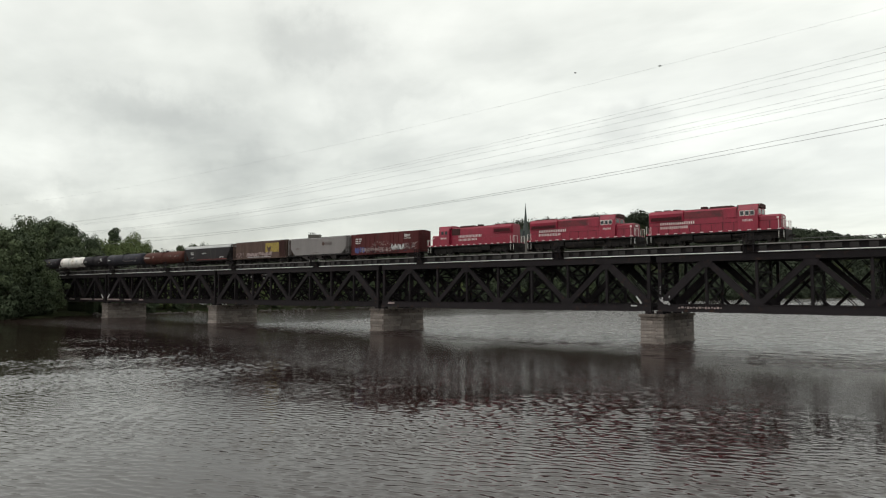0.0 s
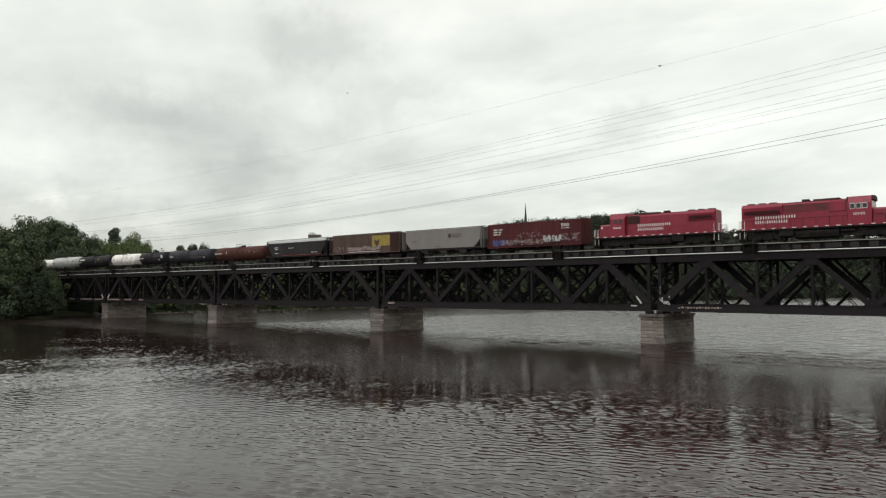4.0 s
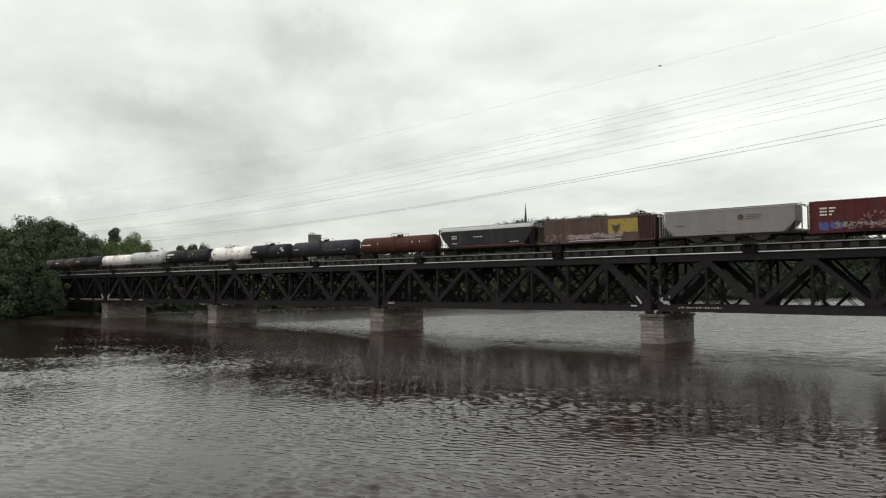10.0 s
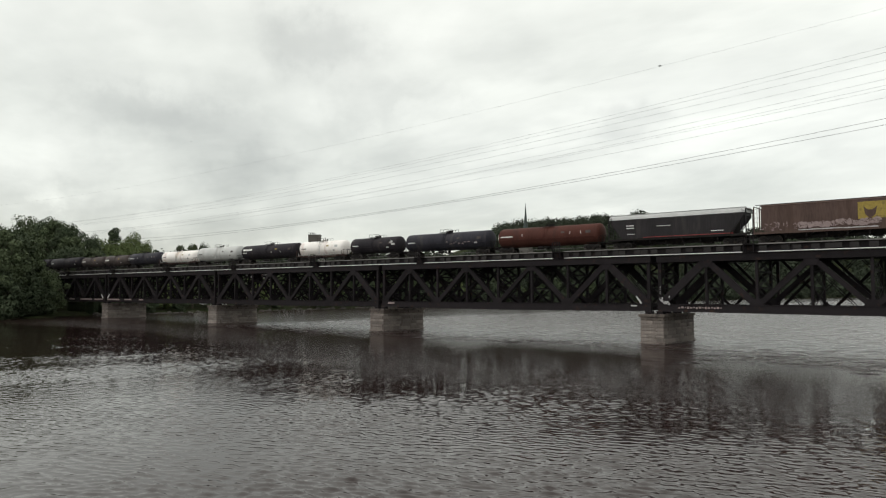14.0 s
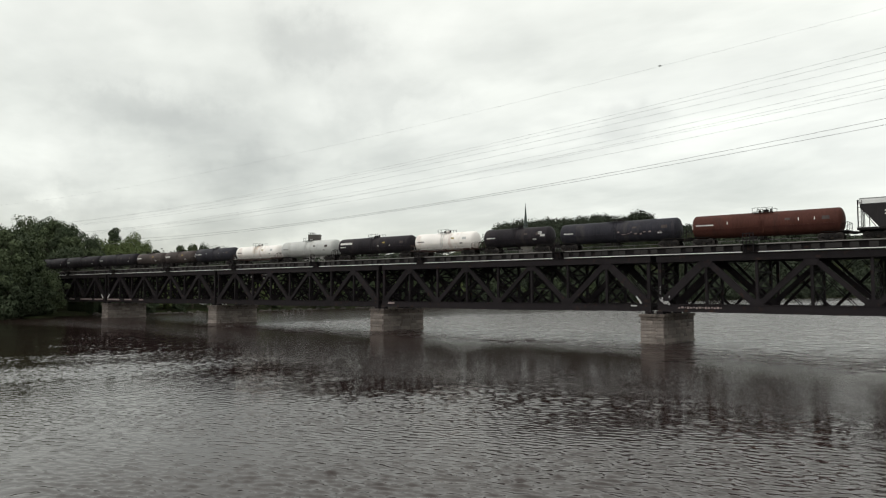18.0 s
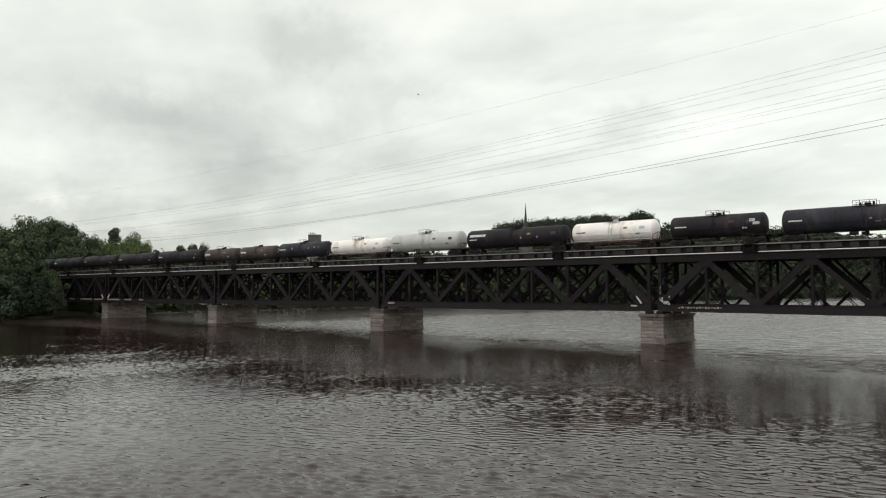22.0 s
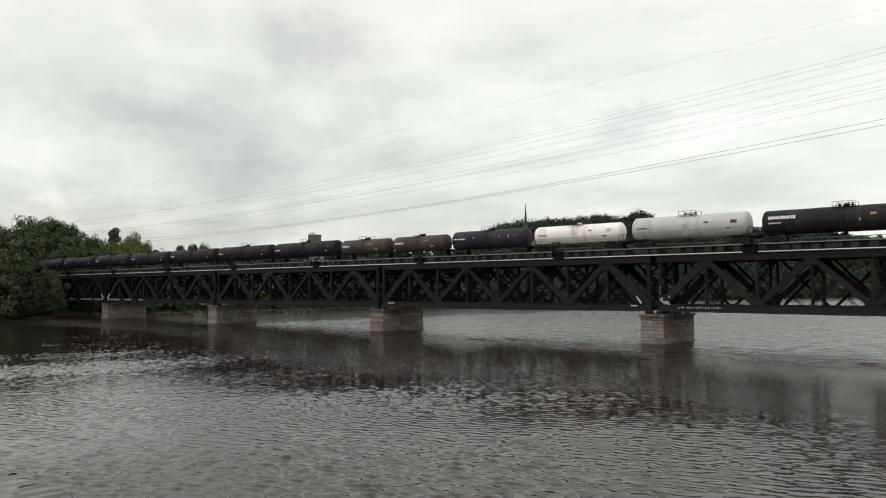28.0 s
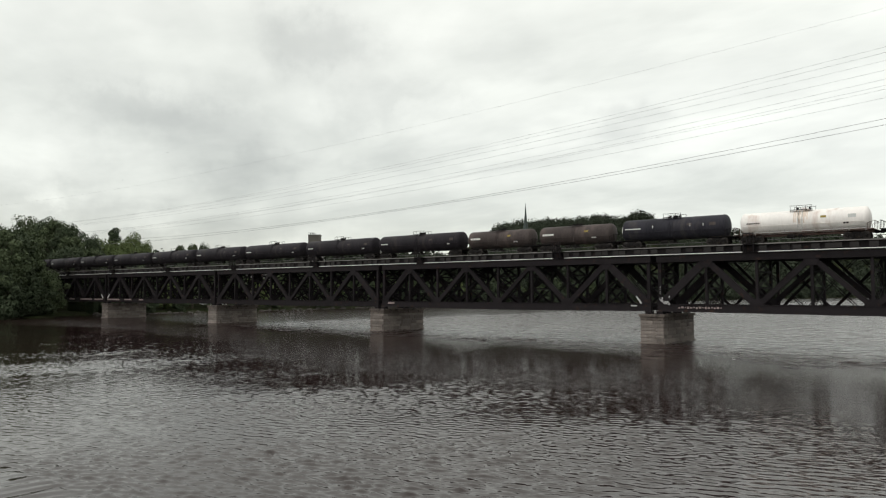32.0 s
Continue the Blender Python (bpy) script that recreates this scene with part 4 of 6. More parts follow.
def blobs(car, paint, label, x0, x1, z0, z1, y, count, rng, small=0.5):
    """Overlapping rounded sprayed patches, each a part of the car."""
    for i in range(count):
        cx = x0 + (x1 - x0) * (i + 0.5) / count + rng.uniform(-0.15, 0.15)
        cz = (z0 + z1) / 2 + rng.uniform(-0.12, 0.12) * (z1 - z0)
        rx = (x1 - x0) / count * rng.uniform(0.62, 0.92)
        rz = (z1 - z0) / 2 * rng.uniform(small, 1.0)
        n = 11
        yy = y - 0.004 * (i % 3)
        ring = []
        for k in range(n):
            q = rng.uniform(0.78, 1.12)
            a = 2 * math.pi * k / n
            ring.append((cx + rx * q * math.cos(a), max(z0, min(z1, cz + rz * q * math.sin(a)))))
        part("graffiti", Geo().plan(ring, yy, yy + 0.012), paint, car, label if i == 0 else "")


def scrawl(car, paint, label, x0, x1, z0, z1, y, count, rng, reach=0.45, thick=0.09):
    """A tangle of short bent sprayed strokes on the car's side, each stroke a part."""
    for i in range(count):
        pts = []
        cx, cz = rng.uniform(x0, x1), rng.uniform(z0, z1)
        a = rng.choice((0.2, 1.3, 1.6, 2.4)) + rng.uniform(-0.35, 0.35)
        w = thick * rng.uniform(0.6, 1.3)
        yy = y - 0.002 * (i % 5)
        pts.append((cx, yy, cz))
        for _ in range(2):
            d = reach * rng.uniform(0.3, 0.7)
            nx, nz = cx + d * math.cos(a), min(z1 + 0.1, max(z0 - 0.05, cz + d * math.sin(a)))
            pts.append((nx, yy, nz))
            cx, cz, a = nx, nz, a + rng.uniform(0.6, 1.6)
        part("graffiti", Geo().beam(pts[0], pts[1], 0.008, w).beam(pts[1], pts[2], 0.008, w), paint, car, label if i == 0 else "")


def ladder(g, x, y, z0, z1, w=0.42, n=6, axis="x"):
    for s in (-1, 1):
        a = (x + s * w / 2, y) if axis == "x" else (x, y + s * w / 2)
        g.beam((*a, z0), (*a, z1), 0.045, 0.045)
    for i in range(n):
        z = z0 + (z1 - z0) * (i + 0.5) / n
        if axis == "x":
            g.beam((x - w / 2, y, z), (x + w / 2, y, z), 0.035, 0.035)
        else:
            g.beam((x, y - w / 2, z), (x, y + w / 2, z), 0.035, 0.035)


def locomotive(label, m, wide, flip=False):
    """A four-axle road switcher. wide: a newer unit with a tall nose; else an older one with a short cab end."""
    c = thing("locomotive", label, "locomotive", m, "red locomotives of the train")
    L = 8.55
    # platform and sill
    part("platform", Geo().box(-L, L, -1.52, 1.52, 1.42, 1.62), UNDER, c, bevel=0.02)
    part("sill_skirt", Geo().box(-L + 0.1, L - 0.1, -1.54, 1.54, 1.60, 1.78), RED, c, "red side sill")
    n = 15
    dash = mesh_of("sill_stripe", Geo().box(-0.2, 0.2, -1.552, 1.552, 1.63, 1.72), STRIPE)
    for i in range(n):
        part("sill_stripe", dash, None, c, "white dash" if i == 0 else "", at=pose(-L + 0.6 + i * (2 * L - 1.2) / (n - 1), 0, 0))
    hw = 0.98 if not wide else 1.02
    hx0, hx1 = (-8.3, 3.25) if wide else (-8.0, 4.0)
    top = 4.62 if wide else 4.50
    prof = [(-hw, 1.78), (hw, 1.78), (hw, top - 0.25), (hw - 0.2, top), (-hw + 0.2, top), (-hw, top - 0.25)]
    part("long_hood", Geo().prism(prof, hx0, hx1), RED, c, bevel=0.03)
    # radiator section and roof equipment
    rx1 = -3.6 if wide else -4.4
    g = Geo().prism([(-hw - 0.16, 3.25), (-hw - 0.28, top - 0.35), (-hw + 0.05, top + 0.06), (hw - 0.05, top + 0.06), (hw + 0.28, top - 0.35), (hw + 0.16, 3.25)], hx0 + 0.15, rx1)
    part("radiator_section", g, RED, c, bevel=0.03)
    for s in (-1, 1):
        g = Geo()
        for i in range(9):
            z = 3.42 + 0.052 * i
            yy = s * (hw + 0.17 + 0.12 * (z - 3.25) / 0.65)
            g.box(hx0 + 0.4, rx1 - 0.25, min(yy, yy + s * 0.03), max(yy, yy + s * 0.03), z, z + 0.026)
        part("radiator_grille", g, GRIME, c, "dark louvred radiator grille")
        # sooty upper hood side
        y = s * hw
        if wide:
            part("hood_panel", Geo().box(rx1 + 0.05, hx1 - 2.0, min(y, y + s * 0.03), max(y, y + s * 0.03), 3.52, top - 0.24), SOOTRED, c, "soot-stained red upper hood panel")
    part("hood_roof", Geo().box(rx1 + 0.05, hx1 - 0.1, -hw + 0.22, hw - 0.22, top - 0.01, top + 0.05), GRIME, c, "soot-blackened roof")
    for i in range(3):
        x = hx0 + 0.9 + 1.25 * i
        part("roof_fan", Geo().tube((x, 0, top + 0.05), (x, 0, top + 0.24), 0.58, 0.5, n=16), GRIME, c)
    part("exhaust_stack", Geo().box(-1.7, -0.9, -0.32, 0.32, top + 0.03, top + 0.36), GRIME, c, bevel=0.05)
    part("dynamic_brake_box", Geo().prism([(-0.85, top), (0.85, top), (0.7, top + 0.24), (-0.7, top + 0.24)], -0.4, 2.3), GRIME, c)
    door = {q: mesh_of("hood_door", Geo().box(0, 0.78, min(0, q * 0.018), max(0, q * 0.018), 1.9, 3.2), RED) for q in (-1, 1)}
    for i in range(11):
        x = hx0 + 0.5 + 0.92 * i
        if x > hx1 - 0.3:
            break
        for q in (-1, 1):
            part("hood_door", door[q], None, c, at=pose(x, q * hw, 0))
    part("filter_hatch", Geo().box(hx1 - 1.9, hx1 - 0.25, -hw - 0.08, hw + 0.08, 3.3, top - 0.15), RED if wide else GRIME, c, bevel=0.03)
    # cab
    cx0, cx1 = (3.25, 5.55) if wide else (4.0, 6.1)
    ct = 4.80
    prof = [(-1.5, 1.78), (1.5, 1.78), (1.5, 4.05), (1.18, ct - 0.04), (0.5, ct + 0.03), (-0.5, ct + 0.03), (-1.18, ct - 0.04), (-1.5, 4.05)]
    cab = part("cab", Geo().prism(prof, cx0, cx1), RED, c, bevel=0.03)
    part("cab_roof", Geo().prism([(-1.30, 4.34), (-1.12, ct + 0.0), (-0.5, ct + 0.07), (0.5, ct + 0.07), (1.12, ct + 0.0), (1.30, 4.34)], cx0 - 0.15, cx1 + 0.18), RED if not wide else GRIME, cab)
    wins = (0.25, 0.85, 1.45) if wide else (0.30, 1.05)
    ww = 0.42 if wide else 0.5
    for a in wins:
        for s in (-1, 1):
            y = s * 1.5
            part("side_window", Geo().box(cx0 + a - 0.05, cx0 + a + ww + 0.05, min(y, y + s * 0.02), max(y, y + s * 0.02), 3.40, 4.02), STRIPE if wide else RED, cab, "pale framed cab window" if wide else "")
    for a in wins:
        for s in (-1, 1):
            y = s * 1.52
            part("window_glass", Geo().box(cx0 + a, cx0 + a + ww, min(y, y + s * 0.012), max(y, y + s * 0.012), 3.46, 3.96), GLASS, cab)
    g = Geo()
    for y in (-1.05, 0.2):
        g.box(cx1, cx1 + 0.015, y, y + 0.85, 3.65 if wide else 3.4, 4.2)
    part("windshield", g, GLASS, cab)
    # nose
    nx1 = 8.0 if wide else 7.9
    nt = 3.45 if wide else 3.42
    nw = 1.12 if wide else 1.0
    part("short_hood", Geo().prism([(-nw, 1.78), (nw, 1.78), (nw, nt - 0.18), (nw - 0.25, nt), (-nw + 0.25, nt), (-nw, nt - 0.18)], cx1, nx1), RED, c, bevel=0.06)
    part("headlight", Geo().tube((nx1, -0.22, nt - 0.35), (nx1 + 0.06, -0.22, nt - 0.35), 0.13, n=12).tube((nx1, 0.22, nt - 0.35), (nx1 + 0.06, 0.22, nt - 0.35), 0.13, n=12), STRIPE, c)
    part("number_board", Geo().box(nx1 - 0.45, nx1 - 0.2, -nw - 0.012, nw + 0.012, nt - 0.5, nt - 0.32), STRIPE, c)
    # lettering bars, both sides
    for s in (-1, 1):
        y = s * (hw + 0.036)
        x0 = hx0 + (1.6 if wide else 5.9) if wide or s > 0 else hx0 + 1.9
        letters(c, STRIPE, x0, x0 + 4.6, 2.86, 3.22, y, 8, 0.40)
        shift = 0.9 if s > 0 and not wide else 0.0
        letters(c, STRIPE, x0 + shift, x0 + shift + 3.7, 2.34, 2.68, y, 7, 0.44)
        letters(c, STRIPE, cx0 + 0.55, cx0 + 1.75, 2.72, 2.98, s * 1.512, 4)
    # handrails, steps, ends
    for s in (-1, 1):
        y = s * 1.47
        g = Geo()
        for i in range(13):
            x = -L + 0.35 + i * (2 * L - 0.7) / 12
            if cx0 - 0.1 < x < cx1 + 0.1:
                continue
            g.tube((x, y, 1.6), (x, y, 2.72), 0.022, n=6)
        g.tube((-L + 0.35, y, 2.7), (cx0, y, 2.7), 0.022, n=6)
        g.tube((cx1, y, 2.7), (L - 0.35, y, 2.7), 0.022, n=6)
        part("handrail", g, RED if s > 0 else UNDER, c)
        for e in (-1, 1):
            g = Geo()
            x = e * (L - 0.15)
            g.tube((x, y, 0.6), (x, y, 2.75), 0.03, n=6)
            g.tube((x - e * 0.55, y, 0.6), (x - e * 0.55, y, 2.75), 0.03, n=6)
            part("grab_iron", g, STRIPE, c, "white corner grab rail")
            g = Geo()
            for k in range(4):
                g.box(min(x, x - e * 0.55), max(x, x - e * 0.55), min(y, y - s * 0.3), max(y, y - s * 0.3), 0.45 + 0.28 * k, 0.49 + 0.28 * k)
            g.box(min(x, x - e * 0.6), max(x, x - e * 0.6), min(y - s * 0.3, y - s * 0.34), max(y - s * 0.3, y - s * 0.34), 0.4, 1.5)
            part("step_well", g, UNDER, c)
    for e in (-1, 1):
        g = Geo()
        x = e * (L - 0.04)
        for y in (-1.4, -0.55, 0.55, 1.4):
            g.tube((x, y, 1.6), (x, y, 2.7), 0.025, n=6)
        g.tube((x, -1.4, 2.68), (x, -0.55, 2.68), 0.025, n=6)
        g.tube((x, 0.55, 2.68), (x, 1.4, 2.68), 0.025, n=6)
        part("end_rail", g, STRIPE, c)
        part("pilot", Geo().box(min(x, x + e * 0.1), max(x, x + e * 0.1), -1.35, 1.35, 0.25, 1.45), UNDER, c)
        coupler(c, x, e)
    part("fuel_tank", Geo().prism([(-1.35, 0.95), (-1.2, 0.5), (-0.9, 0.38), (0.9, 0.38), (1.2, 0.5), (1.35, 0.95), (1.35, 1.3), (-1.35, 1.3)], -2.3, 2.3), UNDER, c, bevel=0.04)
    part("underbody", Geo().box(-7.6, 7.6, -0.95, 0.95, 0.62, 1.42), UNDER, c)
    part("battery_box", Geo().box(-4.0, -2.4, -1.42, 1.42, 0.75, 1.42), UNDER, c, bevel=0.02)
    part("air_reservoir", Geo().tube((2.5, -1.15, 1.1), (3.9, -1.15, 1.1), 0.2, n=12), UNDER, c)
    for x in (-5.4, 5.4):
        truck(c, x, True)
    return c


def underframe(c, h, z=1.0, w=0.32):
    part("center_sill", Geo().box(-h, h, -w, w, z - 0.25, z + 0.08), UNDER, c)
    g = Geo()
    for y in (-0.5, 0.5):                         # brake rods, levers and train line between the trucks
        g.box(-h + 3.2, h - 3.2, y - 0.05, y + 0.05, 0.50, 0.78)
    for k in range(6):
        x = -h + 3.6 + k * (2 * h - 7.2) / 5
        g.box(x - 0.06, x + 0.06, -1.3, 1.3, 0.62, 0.98)
    part("brake_rigging", g, UNDER, c)
    for x in (-h, h):
        coupler(c, x, 1 if x > 0 else -1)


def brake_gear(c, x0, z=0.75):
    g = Geo().tube((x0, -0.7, z), (x0 + 0.9, -0.7, z), 0.2, n=10)
    g.box(x0 + 1.2, x0 + 1.6, -0.9, -0.55, z - 0.15, z + 0.15)
    g.beam((x0 - 2, -0.5, z - 0.1), (x0 + 2.5, -0.5, z - 0.1), 0.04, 0.04)
    part("brake_gear", g, UNDER, c)


def boxcar(m, length):
    rng = random.Random(5)
    c = thing("boxcar", "oxide red steel boxcar with white marks and sprayed graffiti", "boxcar", m, "freight cars of the train")
    h = length / 2
    part("body", Geo().box(-h, h, -1.5, 1.5, 1.02, 4.42), BOXRED, c, bevel=0.03)
    part("roof", Geo().prism([(-1.54, 4.40), (1.54, 4.40), (1.50, 4.50), (0.0, 4.66), (-1.50, 4.50)], -h - 0.05, h + 0.05), BOXRED, c)
    g = Geo()
    for i in range(13):
        x = -h + 0.6 + i * (length - 1.2) / 12
        g.prism([(-1.52, 4.49), (0, 4.71), (1.52, 4.49), (1.5, 4.46), (0, 4.64), (-1.5, 4.46)], x - 0.05, x + 0.05)
    part("roof_ribs", g, BOXRED, c)
    for s in (-1, 1):
        rib = mesh_of("side_post", Geo().box(-0.06, 0.06, -0.045, 0.045, 1.1, 4.36), BOXRED, 0.01)
        for i in range(15):
            x = -h + 0.1 + i * (length - 0.2) / 14
            if abs(x) > 1.7:
                part("side_post", rib, None, c, at=pose(x, s * 1.53, 0))
        part("side_sill", Geo().box(-h, h, s * 1.5 - 0.03, s * 1.5 + 0.05, 0.86, 1.12), BOXRED, c)
        door = part("sliding_door", Geo().box(-1.55, 1.55, s * 1.56 - 0.045, s * 1.56 + 0.045, 1.15, 4.25), BOXRED, c, bevel=0.01)
        part("door_handle", Geo().box(-1.3, -1.2, s * 1.61 - 0.03, s * 1.61 + 0.03, 1.6, 2.4), UNDER, door)
        part("door_track", Geo().box(-3.4, 3.4, s * 1.58 - 0.05, s * 1.58 + 0.05, 1.04, 1.12), UNDER, c)
    end_rib = mesh_of("end_rib", Geo().prism([(-1.42, 0.0), (1.42, 0.0), (1.42, 0.1), (-1.42, 0.1)], -0.06, 0.06), BOXRED, 0.02)
    for e in (-1, 1):
        for k in range(9):
            part("end_rib", end_rib, None, c, at=pose(e * (h + 0.05), 0, 1.3 + 0.34 * k))
        g = Geo()
        ladder(g, e * (h - 0.3), -1.62, 1.0, 4.3)
        ladder(g, e * (h - 0.3), 1.62, 1.0, 4.3)
        ladder(g, e * (h + 0.16), -1.15, 1.0, 4.3, axis="y")
        part("ladder", g, BOXRED, c)
    y = -1.585
    letters(c, STRIPE, h - 3.2, h - 1.9, 3.55, 4.02, y, 5, 0.4)
    letters(c, STRIPE, h - 3.25, h - 1.75, 3.28, 3.36, y, 6)
    for k, z in enumerate((3.55, 3.18, 2.82)):
        letters(c, STRIPE, -h + 1.1, -h + 1.85, z, z + 0.18, y, 3)
        letters(c, STRIPE, -h + 2.05, -h + 2.75 - 0.2 * k, z, z + 0.18, y, 3)
    blobs(c, WHITEPAINT, "white bubble graffiti", 1.9, 4.9, 1.35, 2.45, y - 0.012, 9, rng, 0.8)
    scrawl(c, TANKGREY, "dull grey graffiti scrawl", 2.0, 4.8, 1.4, 2.3, y - 0.035, 16, rng, 0.3, 0.05)
    scrawl(c, PINKGREY, "faint pinkish graffiti scrawl", -5.2, 1.8, 1.15, 1.9, y - 0.03, 90, rng)
    scrawl(c, PINKGREY, "faint pinkish graffiti scrawl", -2.6, 1.4, 2.0, 2.95, y - 0.03, 26, rng, 0.35, 0.06)
    scrawl(c, PINKGREY, "faint pinkish graffiti scrawl", 4.9, 7.6, 1.4, 2.5, y - 0.01, 34, rng)
    scrawl(c, TANKBLUE, "dark graffiti outlines", -5.4, 7.4, 1.1, 2.1, y - 0.024, 70, rng, 0.5, 0.07)
    blobs(c, BLUESPRAY, "blue sprayed graffiti", -h + 0.9, -h + 3.3, 1.1, 2.2, y - 0.004, 6, rng, 0.8)
    underframe(c, h)
    brake_gear(c, -1.0)
    for x in (-h + 2.1, h - 2.1):
        truck(c, x)
    return c


def covered_hopper(m, length, top, paint, label, roof_paint=None, curved=False, stripe=None, inset=0.35, slope=1.9):
    c = thing("covered_hopper", label, "hopper car", m, "freight cars of the train")
    h = length / 2
    z0 = 1.28
    xs = h - 2.1                  # where the slope sheets start
    if curved:
        side = [(-1.52, z0), (-1.54, 2.0), (-1.54, top - 0.75), (-1.42, top - 0.35), (-1.1, top - 0.1), (1.1, top - 0.1), (1.42, top - 0.35), (1.54, top - 0.75), (1.54, 2.0), (1.52, z0)]
    else:
        side = [(-1.52, z0), (-1.52, top - 0.22), (-1.40, top - 0.12), (1.40, top - 0.12), (1.52, top - 0.22), (1.52, z0)]
    g = Geo()
    # the body: the full profile in the middle, and ends that slope in towards the bottom
    n = len(side)
    rows = []
    for x, k in ((-h + inset, 1.0), (-xs, 0.0), (xs, 0.0), (h - inset, 1.0)):
        ring = []
        for y, z in side:
            zz = z
            if k and z < top - slope:
                zz = top - slope
            ring.append((x, y, zz))
        rows.append(ring)
    vs = [v for r in rows for v in r]
    fs = [(k * n + i, k * n + (i + 1) % n, (k + 1) * n + (i + 1) % n, (k + 1) * n + i) for k in range(3) for i in range(n)]
    g.add(vs, fs)
    g.add(rows[0] + rows[3], [tuple(range(n)), tuple(range(n, 2 * n))])
    part("body", g, paint, c)
    roof = roof_paint or paint
    if curved:
        g = Geo().prism([(-1.56, top - 0.62), (-1.46, top - 0.30), (-1.12, top - 0.04), (1.12, top - 0.04), (1.46, top - 0.30), (1.56, top - 0.62)], -h + 0.2, h - 0.2)
    else:
        g = Geo().prism([(-1.56, top - 0.20), (-1.42, top - 0.06), (1.42, top - 0.06), (1.56, top - 0.20)], -h + max(0.2, inset - 0.1), h - max(0.2, inset - 0.1))
    part("roof", g, roof, c, "" if roof is paint else "silver grey roof")
    for i in range(8):
        x = -h + 1.6 + i * (length - 3.2) / 7
        part("roof_hatch", Geo().tube((x, 0, top - 0.05), (x, 0, top + 0.06), 0.38, n=14), roof, c)
    g = Geo()
    for y in (-0.85, 0.85):
        g.box(-h + 0.2, h - 0.2, y - 0.25, y + 0.25, top + 0.02, top + 0.06)
    part("running_board", g, UNDER if not roof_paint else roof, c)
    for s in (-1, 1):
        part("side_sill", Geo().box(-h, h, s * 1.50 - 0.06, s * 1.50 + 0.06, 1.06, z0 + 0.02), UNDER if stripe or paint is HOPGREY else paint, c)
        if stripe:
            part("side_stripe", Geo().box(-h * 0.45, h - 1.6, s * 1.57 - 0.008, s * 1.57 + 0.008, 1.36, 1.44), stripe, c, "orange-red stripe")
    for e in (-1, 1):
        g = Geo()
        for s in (-1, 1):
            g.beam((e * (h - 0.12), s * 1.46, 1.1), (e * (h - 0.12), s * 1.46, top - 0.15), 0.1, 0.1)
            g.beam((e * (xs + 0.15), s * 1.46, 1.15), (e * (h - inset), s * 1.46, top - slope), 0.07, 0.07)
            g.beam((e * (h - 0.75), s * 1.46, 1.1), (e * (h - 0.75), s * 1.46, top - 0.2 if inset > 0.5 else top - slope + 0.2), 0.07, 0.07)
        g.beam((e * (h - 0.12), -1.46, top - 0.2), (e * (h - 0.12), 1.46, top - 0.2), 0.09, 0.09)
        ladder(g, e * (h - 0.3), -1.56, 1.1, top - 0.2)
        ladder(g, e * (h - 0.04), 1.0, 1.1, top - 0.2, axis="y")
        part("end_frame", g, paint, c)
        part("end_platform", Geo().box(min(e * xs, e * h), max(e * xs, e * h), -1.5, 1.5, 1.02, 1.1), UNDER, c)
    for i in range(3):
        x = (i - 1) * (length - 6.2) / 3.0
        w = (length - 6.6) / 6
        g = Geo()
        g.add([(x - w, -1.45, z0), (x + w, -1.45, z0), (x + w, 1.45, z0), (x - w, 1.45, z0), (x - 0.4, -0.45, 0.42), (x + 0.4, -0.45, 0.42), (x + 0.4, 0.45, 0.42), (x - 0.4, 0.45, 0.42)],
              [(0, 1, 2, 3), (4, 5, 6, 7), (0, 1, 5, 4), (1, 2, 6, 5), (2, 3, 7, 6), (3, 0, 4, 7)])
        part("discharge_chute", g, paint if paint is HOPGREY else UNDER, c)
        part("chute_gate", Geo().box(x - 0.5, x + 0.5, -0.7, 0.7, 0.34, 0.43), UNDER, c)
    underframe(c, h)
    for x in (-h + 1.75, h - 1.75):
        truck(c, x)
    return c


def decorate_grey(c, h):
    y = -1.58
    part("round_emblem", Geo().tube((1.7, y + 0.03, 3.25), (1.7, y, 3.25), 0.36, n=18), HOPBROWN, c, "round brown emblem")
    letters(c, HOPBROWN, 2.3, 4.1, 3.45, 3.52, y, 6)
    letters(c, HOPBROWN, 2.3, 4.1, 3.22, 3.29, y, 6)
    letters(c, HOPBROWN, 2.3, 3.9, 2.98, 3.05, y, 6)
    letters(c, HOPBROWN, -6.3, -5.2, 2.5, 2.6, y, 5)
    letters(c, HOPBROWN, -1.3, 0.4, 1.6, 1.66, y, 6)


